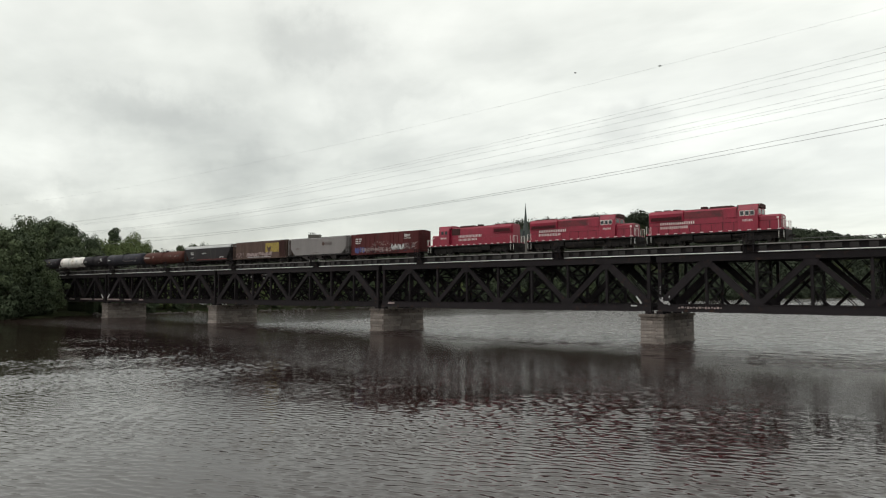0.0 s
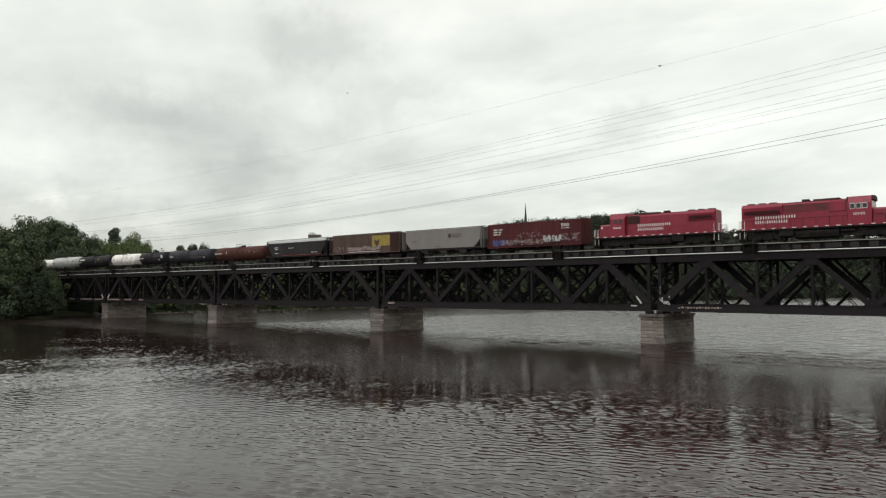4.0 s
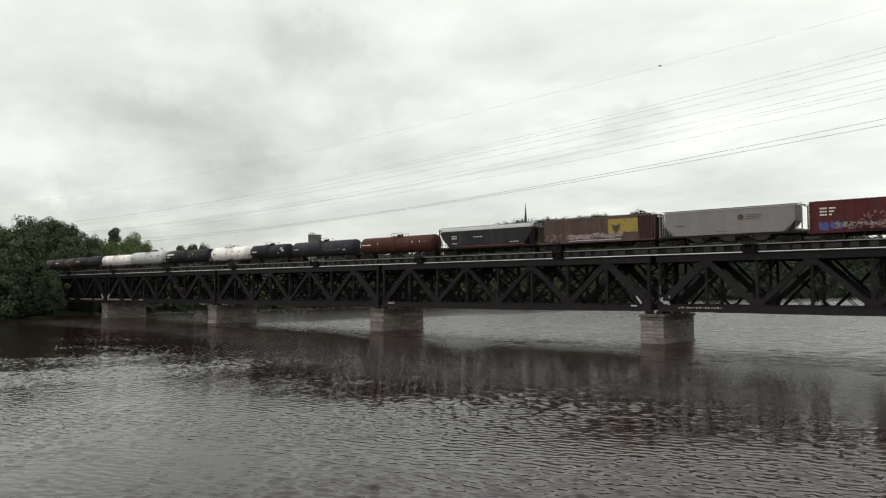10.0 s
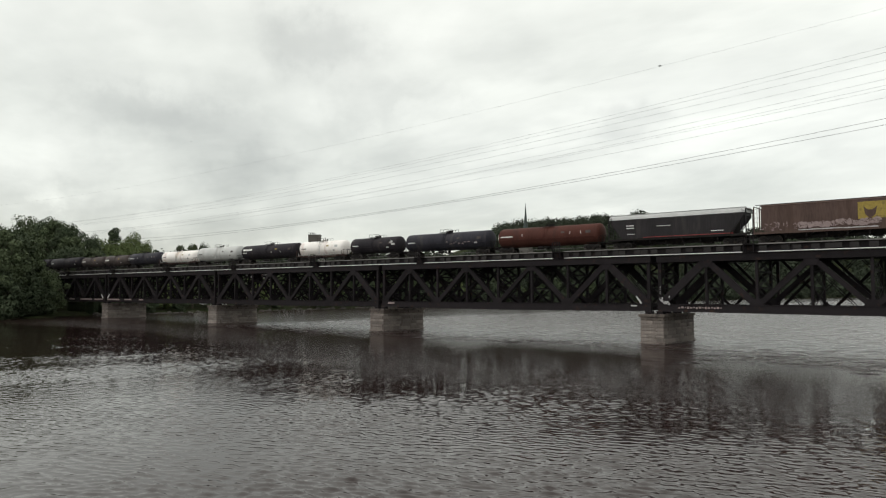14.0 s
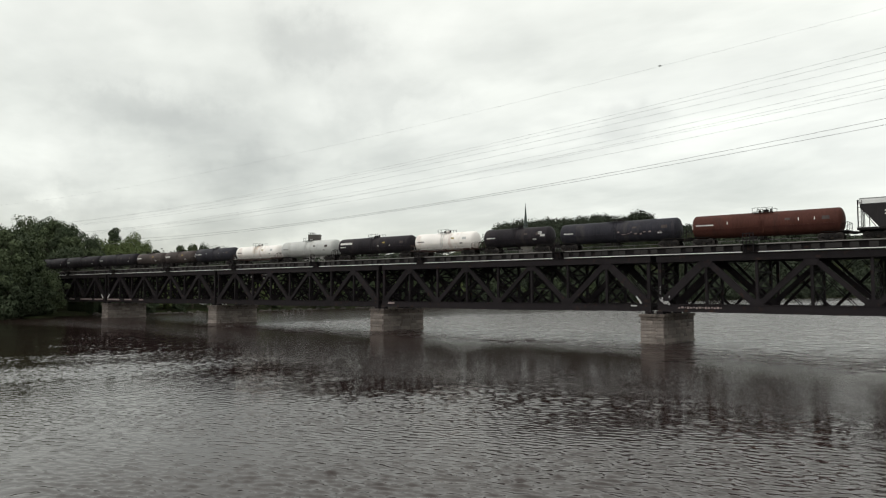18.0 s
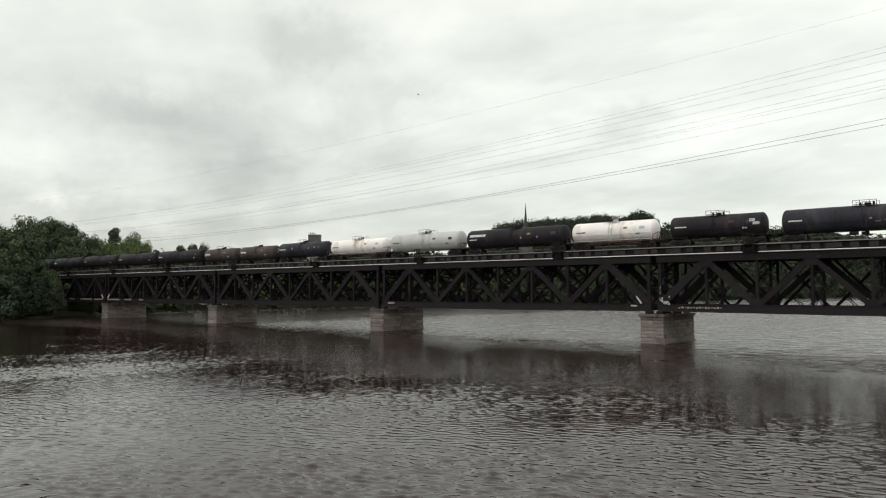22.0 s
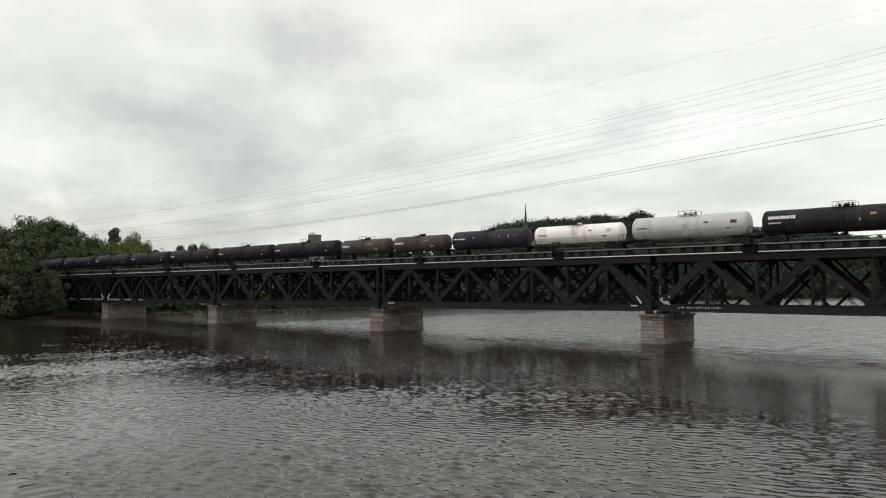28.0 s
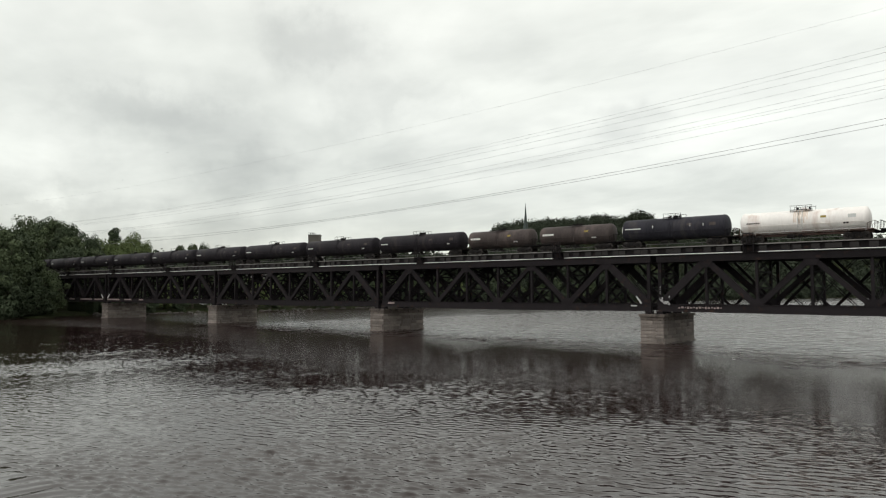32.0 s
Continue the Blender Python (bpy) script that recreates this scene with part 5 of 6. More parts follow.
def decorate_brown(c, h):
    rng = random.Random(9)
    y = -1.575
    # a flush dark sheet paints the shade of the inset end behind its posts
    for s in (-1, 1):
        part("end_shade_sheet", Geo().plan([(6.75, 1.2), (h - 0.35, 1.2), (h - 0.35, 4.3), (6.35, 4.3)], s * 1.55 - 0.02, s * 1.55 + 0.02), HOPENDSHADE, c, "dark red-brown sheet standing in for the shaded inset end")
        for k in range(4):
            x = 7.0 + 0.42 * k
            part("end_post", Geo().box(x - 0.04, x + 0.04, s * 1.585 - 0.03, s * 1.585 + 0.03, 1.2, 4.3), HOPENDSHADE, c)
    part("yellow_panel", Geo().box(2.2, 6.5, y - 0.008, y + 0.02, 2.25, 4.1), YELLOW, c, "yellow sprayed panel")
    g = Geo()
    g.plan([(2.75, 3.55), (3.2, 3.2), (3.6, 3.2), (4.05, 3.55), (3.9, 2.7), (3.4, 2.2), (2.9, 2.7)], y - 0.02, y - 0.004)
    part("panel_figure", g, HOPBROWN, c, "dark notched shape")
    blobs(c, PINKGREY, "pinkish grey bubble graffiti", -3.9, 4.4, 1.5, 2.4, y - 0.02, 15, rng, 0.7)
    scrawl(c, HOPBROWN, "brown graffiti outlines", -4.0, 4.4, 1.5, 2.4, y - 0.034, 46, rng, 0.4, 0.06)
    scrawl(c, PINKGREY, "faint graffiti scrawl", -8.0, -3.8, 1.4, 2.3, y - 0.02, 26, rng, 0.4, 0.06)
    blobs(c, WHITEPAINT, "white graffiti underline", -3.6, 4.2, 1.28, 1.44, y - 0.03, 9, rng, 0.8)


def decorate_black(c, h):
    y = -1.575
    letters(c, STRIPE, -6.4, -5.3, 2.95, 3.08, y, 4)
    letters(c, STRIPE, -6.4, -5.3, 2.62, 2.75, y, 4)
    letters(c, STRIPE, -2.2, -0.3, 2.75, 2.84, y, 8)
    letters(c, STRIPE, -6.3, -5.2, 1.85, 1.93, y, 5)
    letters(c, STRIPE, 4.8, 6.4, 1.75, 1.85, y, 6)


def tank_car(m, length, r, zc, paint, label, sill=False, dome_rail=True, mark=None, mark_paint=None, frame=None, stain=False, placard=True, scuffs=False, plates=False):
    c = thing("tank_car", label, "tank car", m, "tank cars of the train")
    h = length / 2
    b = h - 0.55
    rings = [(-b + 0.55 * (1 - math.cos(math.pi / 2 * k / 6)), max(0.05, r * math.sin(math.pi / 2 * k / 6))) for k in range(7)]
    mid = [(-b * 0.5, r), (-0.01, r), (b * 0.5, r)]
    rings = rings + mid + [(-x, q) for x, q in reversed(rings)]
    tank = part("tank", Geo().lathe(rings, 36, zc), paint, c)
    for k in range(1, 6):
        x = -b + 0.6 + (2 * b - 1.2) * k / 6
        part("weld_seam", Geo().lathe([(x - 0.03, r), (x - 0.025, r + 0.012), (x + 0.025, r + 0.012), (x + 0.03, r)], 36, zc), paint, tank)
    if stain:
        rng = random.Random(4)
        g = Geo()
        for k in range(9):                       # rusty runs down the side from the hatch
            x = -0.7 + 0.17 * k + rng.uniform(-0.05, 0.05)
            w = rng.uniform(0.05, 0.12)
            a1 = rng.uniform(-0.5, 0.5)
            n = 8
            for j in range(n):
                t0, t1 = math.pi * 0.46 + (a1 - math.pi * 0.46) * j / n, math.pi * 0.46 + (a1 - math.pi * 0.46) * (j + 1) / n
                q = r + 0.012
                g.add([(x - w, -q * math.cos(t0), zc + q * math.sin(t0)), (x + w, -q * math.cos(t0), zc + q * math.sin(t0)), (x + w, -q * math.cos(t1), zc + q * math.sin(t1)), (x - w, -q * math.cos(t1), zc + q * math.sin(t1))], [(0, 1, 2, 3)])
        part("rust_streaks", g, RUSTRUN, tank, "pale rusty runs below the hatch")
    t = zc + r
    # hatch, valves, crash rails
    part("manway", Geo().tube((0.15, 0, t - 0.12), (0.15, 0, t + 0.26), 0.33, n=14), UNDER if paint not in (TANKWHITE, TANKPALE) else paint, c)
    part("valve_housing", Geo().tube((-0.6, 0.15, t - 0.1), (-0.6, 0.15, t + 0.30), 0.14, n=10).tube((0.75, -0.1, t - 0.1), (0.75, -0.1, t + 0.34), 0.11, n=10), UNDER, c)
    g = Geo()
    g.box(-1.15, 1.15, -0.95, -0.5, t - 0.02, t + 0.03)
    g.box(-1.15, 1.15, 0.5, 0.95, t - 0.02, t + 0.03)
    part("hatch_platform", g, UNDER, c)
    if dome_rail:
        for y in (-0.95, 0.95):
            g = Geo()
            for x in (-1.15, -0.5, 0.5, 1.15):
                g.beam((x, y, t - 0.25), (x, y, t + 0.48), 0.04, 0.04)
            g.beam((-1.18, y, t + 0.47), (1.18, y, t + 0.47), 0.045, 0.045)
            part("hatch_railing", g, UNDER if paint not in (TANKWHITE, TANKPALE) else TANKGREY, c)
    for s in (-1, 1):
        g = Geo()
        g.beam((-0.25, s * (r + 0.13), zc - r * 0.75), (-0.25, s * (r + 0.10), zc + 0.3), 0.05, 0.05)
        g.beam((0.2, s * (r + 0.13), zc - r * 0.75), (0.2, s * (r + 0.10), zc + 0.3), 0.05, 0.05)
        g.beam((-0.25, s * (r + 0.10), zc + 0.3), (-0.25, s * 0.9, t - 0.05), 0.05, 0.05)
        g.beam((0.2, s * (r + 0.10), zc + 0.3), (0.2, s * 0.9, t - 0.05), 0.05, 0.05)
        for k in range(6):
            z = zc - r * 0.7 + k * 0.26
            g.beam((-0.25, s * (r + 0.12), z), (0.2, s * (r + 0.12), z), 0.03, 0.03)
        part("side_ladder", g, paint if paint not in (TANKWHITE,) else TANKPALE, c)
    for s in (-1, 1):
        g = Geo()
        y = s * (r + 0.06)
        g.tube((-b + 0.5, y, zc - 0.35), (b - 0.5, y, zc - 0.35), 0.022, n=6)
        for k in range(9):
            x = -b + 0.7 + (2 * b - 1.4) * k / 8
            g.beam((x, s * (r - 0.03), zc - 0.35), (x, y, zc - 0.35), 0.03, 0.03)
        part("grab_rail", g, paint, c)
    fr = frame or UNDER
    # stub sills, saddles and end platforms
    for e in (-1, 1):
        xb = e * (b - 1.35)
        g = Geo()
        g.plan([(xb - 1.0, 1.05), (xb + 1.0, 1.05), (xb + 0.75, zc - r * 0.55), (xb - 0.75, zc - r * 0.55)], -0.75, 0.75)
        part("saddle", g, fr, c)
        part("end_sill", Geo().box(min(e * (b - 2.6), e * h), max(e * (b - 2.6), e * h), -0.3, 0.3, 0.76, 1.08), UNDER, c)
        part("end_platform", Geo().box(min(e * (h - 0.75), e * (h - 0.05)), max(e * (h - 0.75), e * (h - 0.05)), -1.42, 1.42, 1.02, 1.10), fr, c)
        x = e * (h - 0.1)
        for y in (-1.38, -0.5, 0.5, 1.38):
            part("railing_post", Geo().beam((x, y, 1.1), (x, y, 2.05), 0.045, 0.045), fr, c)
        part("end_railing", Geo().beam((x, -1.38, 2.03), (x, 1.38, 2.03), 0.045, 0.045), fr, c)
        for y in (-1.38, 1.38):
            part("corner_railing", Geo().beam((e * (h - 0.75), y, 1.1), (e * (h - 0.75), y, 1.8), 0.04, 0.04).beam((e * (h - 0.75), y, 1.78), (x, y, 2.03), 0.04, 0.04), fr, c)
        coupler(c, e * (h - 0.1), e)
    if sill:
        part("center_sill", Geo().box(-h + 0.3, h - 0.3, -0.33, 0.33, 0.78, 1.12), fr, c)
        for s in (-1, 1):
            part("running_board", Geo().box(-h + 0.2, h - 0.2, s * 1.38 - 0.16, s * 1.38 + 0.16, 1.08, 1.15), fr, c)
    if sill and paint is TANKWHITE:
        for s in (-1, 1):
            yy = s * 1.53
            g = Geo().tube((-h + 0.9, yy, 1.22), (h - 0.9, yy, 1.22), 0.035, n=6)
            for k in range(9):
                x = -h + 0.9 + k * (2 * h - 1.8) / 8
                g.beam((x, yy, 0.98), (x, yy, 1.48 if k % 4 else 1.62), 0.06, 0.05)
            part("side_rail", g, TANKPALE, c, "pale side rail with short posts")
    part("bottom_outlet", Geo().tube((0, 0, zc - r - 0.28), (0, 0, zc - r + 0.1), 0.24, n=12).box(-0.5, 0.5, -0.3, 0.3, zc - r - 0.42, zc - r - 0.3), UNDER, c)
    # marks: plain bars that follow the curve of the shell
    def flat(gg, x0, x1, z0, z1, count):
        for i in range(count):
            w = (x1 - x0) / count
            xa, xb = x0 + i * w, x0 + i * w + w * 0.78
            ya = -math.sqrt(max(0.01, (r + 0.02) ** 2 - (z0 - zc) ** 2))
            yb = -math.sqrt(max(0.01, (r + 0.02) ** 2 - (z1 - zc) ** 2))
            gg.add([(xa, ya, z0), (xb, ya, z0), (xb, yb, z1), (xa, yb, z1), (xa, ya + 0.05, z0), (xb, ya + 0.05, z0), (xb, yb + 0.05, z1), (xa, yb + 0.05, z1)],
                   [(0, 1, 2, 3), (7, 6, 5, 4), (0, 4, 5, 1), (1, 5, 6, 2), (2, 6, 7, 3), (3, 7, 4, 0)])

    def bar(x0, x1, z0, z1, count):
        w = (x1 - x0) / count
        for i in range(count):
            gg = Geo()
            flat(gg, x0 + i * w, x0 + i * w + w, z0, z1, 1)
            part("lettering_bar", gg, mark_paint or STRIPE, c)

    if mark == "large":
        bar(-b + 1.0, -b + 4.0, zc + 0.30, zc + 0.66, 11)
        bar(-b + 1.0, -b + 2.4, zc - 0.22, zc - 0.08, 6)
        bar(1.6, 1.7, zc - 0.3, zc - 0.05, 1)
        bar(4.4, 4.5, zc - 0.3, zc - 0.05, 1)
    elif mark == "medium":
        bar(-b + 0.9, -b + 2.8, zc - 0.02, zc + 0.26, 6)
        bar(b - 3.0, b - 2.2, zc - 0.62, zc - 0.46, 2)
    elif mark == "row":
        bar(-b + 0.8, -b + 3.0, zc + 0.05, zc + 0.2, 9)
        bar(-b + 0.35, -b + 0.42, zc - 0.3, zc + 0.5, 1)
        bar(-b + 4.6, -b + 4.7, zc + 0.1, zc + 0.45, 1)
        bar(b - 4.6, b - 4.5, zc + 0.1, zc + 0.45, 1)
        bar(b - 2.9, b - 2.8, zc + 0.1, zc + 0.45, 1)
    else:
        bar(-b + 1.0, -b + 2.5, zc - 0.1, zc + 0.06, 7)
        bar(b - 2.6, b - 2.0, zc - 0.55, zc - 0.38, 2)
    if placard:
        g = Geo()
        flat(g, b - 2.1, b - 1.1, zc + 0.1, zc + 0.5, 1)
        part("data_plate", g, TANKGREY if paint is not TANKWHITE else TANKPALE, c, "dusty data panel")
        g = Geo()
        flat(g, b * 0.30, b * 0.30 + 0.75, zc + 0.25, zc + 0.5, 1)
        part("warning_sticker", g, YELLOW if mark == "large" or paint in (TANKWHITE, TANKGREY) else TANKGREY, c)
    if scuffs:
        g = Geo()
        rng = random.Random(8)
        for k in range(10):
            x = 0.6 + 0.62 * k + rng.uniform(-0.2, 0.2)
            z = zc - 0.45 + rng.uniform(-0.2, 0.25)
            flat(g, x, x + rng.uniform(0.25, 0.7), z, z + rng.uniform(0.06, 0.2), 1)
        part("graffiti", g, PINKGREY, c, "pale scuffed graffiti")
    if plates:
        g = Geo()
        flat(g, b - 1.75, b - 0.95, zc + 0.28, zc + 0.62, 1)
        flat(g, b - 1.35, b - 0.35, zc - 0.12, zc + 0.2, 1)
        part("pale_plate", g, TANKPALE, c, "pale placard plates")
    brake_gear(c, -1.6, 0.72)
    for x in (-h + 1.95, h - 1.95):
        truck(c, x)
    return c


def place(a, b, turn=0):
    return pose((a + b) / 2, DECK_Y, RAIL_Z, 0, 0, turn)


TRAIN = []
TRAIN.append(locomotive("red leading road locomotive with tall nose and white lettering", place(-1.65, 15.45), True))
TRAIN.append(locomotive("red second road locomotive with tall nose and sooty roof", place(-20.15, -3.05), True))
TRAIN.append(locomotive("red older road locomotive running cab end backwards", place(-39.5, -22.4, 180), False))
TRAIN.append(boxcar(place(-57.5, -41.4), 16.1))
hop = covered_hopper(place(-75.4, -58.2), 17.2, 4.48, HOPGREY, "light grey smooth-sided covered hopper car with round emblem", inset=0.85)
decorate_grey(hop, 8.6)
TRAIN.append(hop)
hop = covered_hopper(place(-93.7, -75.9), 17.8, 4.56, HOPBROWN, "faded brown covered hopper car with yellow panel and graffiti", inset=1.0, slope=3.0)
decorate_brown(hop, 8.9)
TRAIN.append(hop)
hop = covered_hopper(place(-112.6, -94.4), 18.2, 4.50, HOPBLACK, "charcoal covered hopper car with silver roof and orange stripe", ROOFSILVER, True, ORANGE, slope=1.0)
decorate_black(hop, 9.1)
TRAIN.append(hop)


def tank(a, b, *args, **kw):
    TRAIN.append(tank_car(place(a, b), b - a, *args, **kw))


tank(-131.8, -113.45, 1.46, 2.36, TANKRUST, "rust brown tank car with white bars", mark="row")
tank(-150.9, -132.35, 1.46, 2.42, TANKBLUE, "blue-black sagging tank car with scuffed belly", scuffs=True)
tank(-164.45, -151.45, 1.42, 2.44, TANKBLACK, "short black tank car with hatch railing", plates=True)
tank(-178.7, -165.15, 1.42, 2.46, TANKWHITE, "clean white short tank car on a brown frame", sill=True, mark_paint=TANKGREY, frame=HOPBROWN)
tank(-197.45, -178.6, 1.47, 2.45, TANKBLACK, "glossy black tank car with large white lettering bars", mark="large")
tank(-213.95, -197.65, 1.55, 2.54, TANKPALE, "pale grey tank car streaked with grime", mark_paint=TANKGREY)
tank(-229.35, -214.3, 1.36, 2.40, TANKWHITE, "cream white tank car with rust-stained hatch band", sill=True, mark_paint=TANKGREY, frame=HOPBROWN, stain=True)
tank(-244.8, -229.6, 1.45, 2.42, TANKBLUE, "dark blue-black tank car with hatch railing", mark="row")
tank(-257.85, -245.05, 1.36, 2.32, TANKGREY, "dusty grey-brown short tank car with white lettering bars", mark="medium", dome_rail=False)
tank(-271.0, -258.0, 1.36, 2.32, TANKGREY, "dusty brown short tank car with faded lettering bars", mark="medium")
for a, b in ((-290.5, -271.15), (-310.0, -290.65), (-329.5, -310.15), (-348.0, -329.65), (-367.0, -348.15), (-386.0, -367.15), (-405.0, -386.15), (-424.0, -405.15), (-443.0, -424.15)):
    tank(a, b, 1.48, 2.44, TANKBLACK, "long grimy black tank car with hatch railing")
# ---- trees ----
def leaf_cloud(g, centre, radius, count, size, rng, squash=0.8):
    cx, cy, cz = centre
    for _ in range(count):
        u = rng.uniform(-1, 1)
        a = rng.uniform(0, 2 * math.pi)
        q = math.sqrt(1 - u * u)
        rr = radius * (0.55 + 0.5 * rng.random() ** 0.6)
        n = Vector((q * math.cos(a), q * math.sin(a), u))
        c = Vector((cx + n.x * rr, cy + n.y * rr, cz + n.z * rr * squash))
        d = (n + Vector((rng.uniform(-0.9, 0.9), rng.uniform(-0.9, 0.9), rng.uniform(-0.3, 1.1)))).normalized()
        s = d.cross(Vector((rng.uniform(-1, 1), rng.uniform(-1, 1), rng.uniform(-1, 1)))).normalized()
        t = d.cross(s)
        w = size * rng.uniform(0.55, 1.25)
        h = w * rng.uniform(0.5, 0.9)
        k = len(g.v)
        g.v += [tuple(c - s * w), tuple(c - t * h + d * 0.15 * w), tuple(c + s * w), tuple(c + t * h + d * 0.1 * w)]
        g.f.append((k, k + 1, k + 2, k + 3))
        g.smooth.append(False)


def tree_meshes(seed, height, spread, leaf, leaf_size=0.34, clumps=26, per=170, low=0.28, conical=0.0):
    rng = random.Random(seed)
    wood, crown = Geo(), Geo()
    tr = height * 0.017 + 0.08
    lean = (rng.uniform(-0.04, 0.04) * height, rng.uniform(-0.04, 0.04) * height)
    pts = [(lean[0] * k * k, lean[1] * k * k, height * 0.86 * k) for k in (0, 0.25, 0.5, 0.75, 1.0)]
    for i in range(4):
        wood.tube(pts[i], pts[i + 1], tr * (1 - 0.22 * i), tr * (1 - 0.22 * (i + 1)), n=8, caps=False)
    for i in range(clumps):
        k = low + (0.97 - low) * (i + rng.random()) / clumps
        shape = math.sin(math.pi * min(1.0, (k - low * 0.6) / (1.02 - low * 0.6))) ** 0.7
        shape = shape * (1 - conical) + conical * max(0.05, 1.05 - k)
        a = i * 2.4 + rng.uniform(-0.5, 0.5)
        d = spread * shape * rng.uniform(0.3, 1.08)
        c = (lean[0] * k * k + d * math.cos(a), lean[1] * k * k + d * math.sin(a), height * k + rng.uniform(-0.3, 0.3))
        rad = spread * rng.uniform(0.16, 0.36) * (1 - 0.4 * conical)
        f = k * 0.72
        wood.tube((lean[0] * f * f, lean[1] * f * f, height * f), (c[0] * 0.92, c[1] * 0.92, c[2] - 0.2), tr * 0.38 * (1.1 - k), 0.03, n=5, caps=False)
        leaf_cloud(crown, c, rad, per, leaf_size, rng)
    return mesh_of("trunk", wood, BARK), mesh_of("crown", crown, leaf)


KINDS = {
    "shore_maple": tree_meshes(11, 18, 6.4, LEAF_DARK, 0.46, 40, 70),
    "shore_ash": tree_meshes(12, 17, 5.4, LEAF_MID, 0.46, 38, 70),
    "shore_willow": tree_meshes(13, 12, 6.4, LEAF_LIGHT, 0.42, 36, 70, 0.12),
    "shore_sapling": tree_meshes(16, 8, 4.2, LEAF_DARK, 0.34, 28, 80, 0.08),
    "maple": tree_meshes(1, 18, 6.4, LEAF_DARK, 0.29, 70, 140),
    "ash": tree_meshes(2, 17, 5.4, LEAF_MID, 0.28, 62, 135),
    "willow": tree_meshes(3, 12, 6.4, LEAF_LIGHT, 0.26, 60, 130, 0.12),
    "poplar": tree_meshes(4, 21, 5.4, LEAF_MID, 0.24, 40, 85, 0.3, 0.05),
    "spruce": tree_meshes(5, 17, 4.6, LEAF_DARK, 0.25, 70, 110, 0.1, 0.9),
    "bush": tree_meshes(7, 9, 4.8, LEAF_MID, 0.24, 46, 110, 0.1),
    "sapling": tree_meshes(6, 8, 4.2, LEAF_DARK, 0.25, 44, 120, 0.08),
}
TREE_LABEL = {"maple": "dark green leafy maple tree on the river bank", "ash": "mid green leafy ash tree on the river bank",
              "willow": "light green spreading willow tree on the river bank", "poplar": "tall dark green poplar tree on the river bank",
              "spruce": "pointed dark green spruce tree behind the bridge", "sapling": "low bushy green tree at the water's edge", "bush": "broad green bush hanging over the water"}


def tree(kind, x, y, height=None, turn=None, wide=1.0, light=False):
    base = {"maple": 18, "ash": 17, "willow": 12, "poplar": 21, "spruce": 17, "sapling": 8, "bush": 9}[kind]
    s = (height or base) / base
    look_kind = "shore_" + kind if light else kind
    rng = random.Random(int(x * 7 + y * 13))
    turn = rng.uniform(0, 360) if turn is None else turn
    t = thing("tree", TREE_LABEL[kind], "tree", group="trees on the west bank")
    t.matrix_basis = pose(x, y, land(x, y) - 0.15, 0, 0, turn) @ Matrix.Diagonal((s * wide, s * wide, s, 1))
    part("trunk", KINDS[look_kind][0], None, t)
    part("crown", KINDS[look_kind][1], None, t)
    return t


# the group at the west end, on the near side of the track: kind, place, height of the top over the water, width
for kind, x, y, top, wide in (("ash", -157, -21, 21.5, 1.0), ("maple", -163, -17.5, 22.6, 0.9), ("poplar", -166.5, -13.0, 27, 0.85), ("ash", -165, -13.5, 22.6, 0.8), ("maple", -172, -27, 24, 1.0), ("ash", -176, -20, 24, 1.0),
            ("sapling", -160, -14.5, 12.5, 0.9), ("bush", -161.5, -8.6, 12.0, 0.82), ("sapling", -158.5, -12, 8, 1.1), ("sapling", -156.5, -18, 8.0, 1.1), ("sapling", -154, -23, 12, 0.8),
            ("sapling", -155, -27, 9, 1.0), ("ash", -176, -9, 15, 0.8), ("sapling", -168, -7.5, 12, 0.9), ("maple", -156, -30, 14, 1.0), ("maple", -186, -16, 23, 0.9), ("ash", -198, -12, 22, 1.0),
            ("maple", -212, -13, 22, 1.0), ("ash", -226, -12, 21, 1.0),
            # behind the track
            ("maple", -222, 14.5, 31, 0.8), ("ash", -213, 15, 30, 0.9), ("maple", -205, 15.5, 28.2, 0.8), ("ash", -197.5, 13.5, 24, 0.9), ("maple", -200, 19.5, 24.4, 0.62), ("ash", -198.5, 20, 20.5, 0.9), ("maple", -232, 17, 30, 1.0), ("sapling", -197, 22, 16, 0.9), ("maple", -190, 8.5, 20, 1.0),
            ("spruce", -235, 45, 31.2, 1.05), ("willow", -232, 40, 25.0, 0.8), ("willow", -229, 46, 24.5, 0.8), ("willow", -232.5, 51, 28, 0.5), ("willow", -233, 56, 24, 0.75), ("willow", -235, 58, 25.5, 0.4), ("willow", -225, 43, 21, 0.9),
            ("ash", -243, 84, 27, 0.55), ("ash", -246, 79, 26.5, 0.45), ("maple", -240.6, 87, 27, 0.45)):
    tree(kind, x, y, top - land(x, y), wide=wide)
# the wooded shore seen through the trusses
rng = random.Random(21)
y = 22.0
i = 0
while y < 330:
    kind = ("ash", "maple", "willow", "sapling", "ash", "maple")[i % 6]
    tree(kind, shore_left(y) - 5 - rng.uniform(0, 5), y, {"ash": 12, "maple": 13, "willow": 9, "sapling": 6}[kind] * rng.uniform(0.85, 1.2), wide=1.25, light=True)
    if i % 2 == 0 and not 66 < y < 92:
        tree("sapling", shore_left(y) - 2.5, y + 3, rng.uniform(3.5, 6), light=True)
        tree(("maple", "ash")[i % 4 // 2], shore_left(y) - 18 - rng.uniform(0, 8), y + 2, rng.uniform(11, 14), wide=1.3, light=True)
    y += 5.5 + y * 0.012
    i += 1


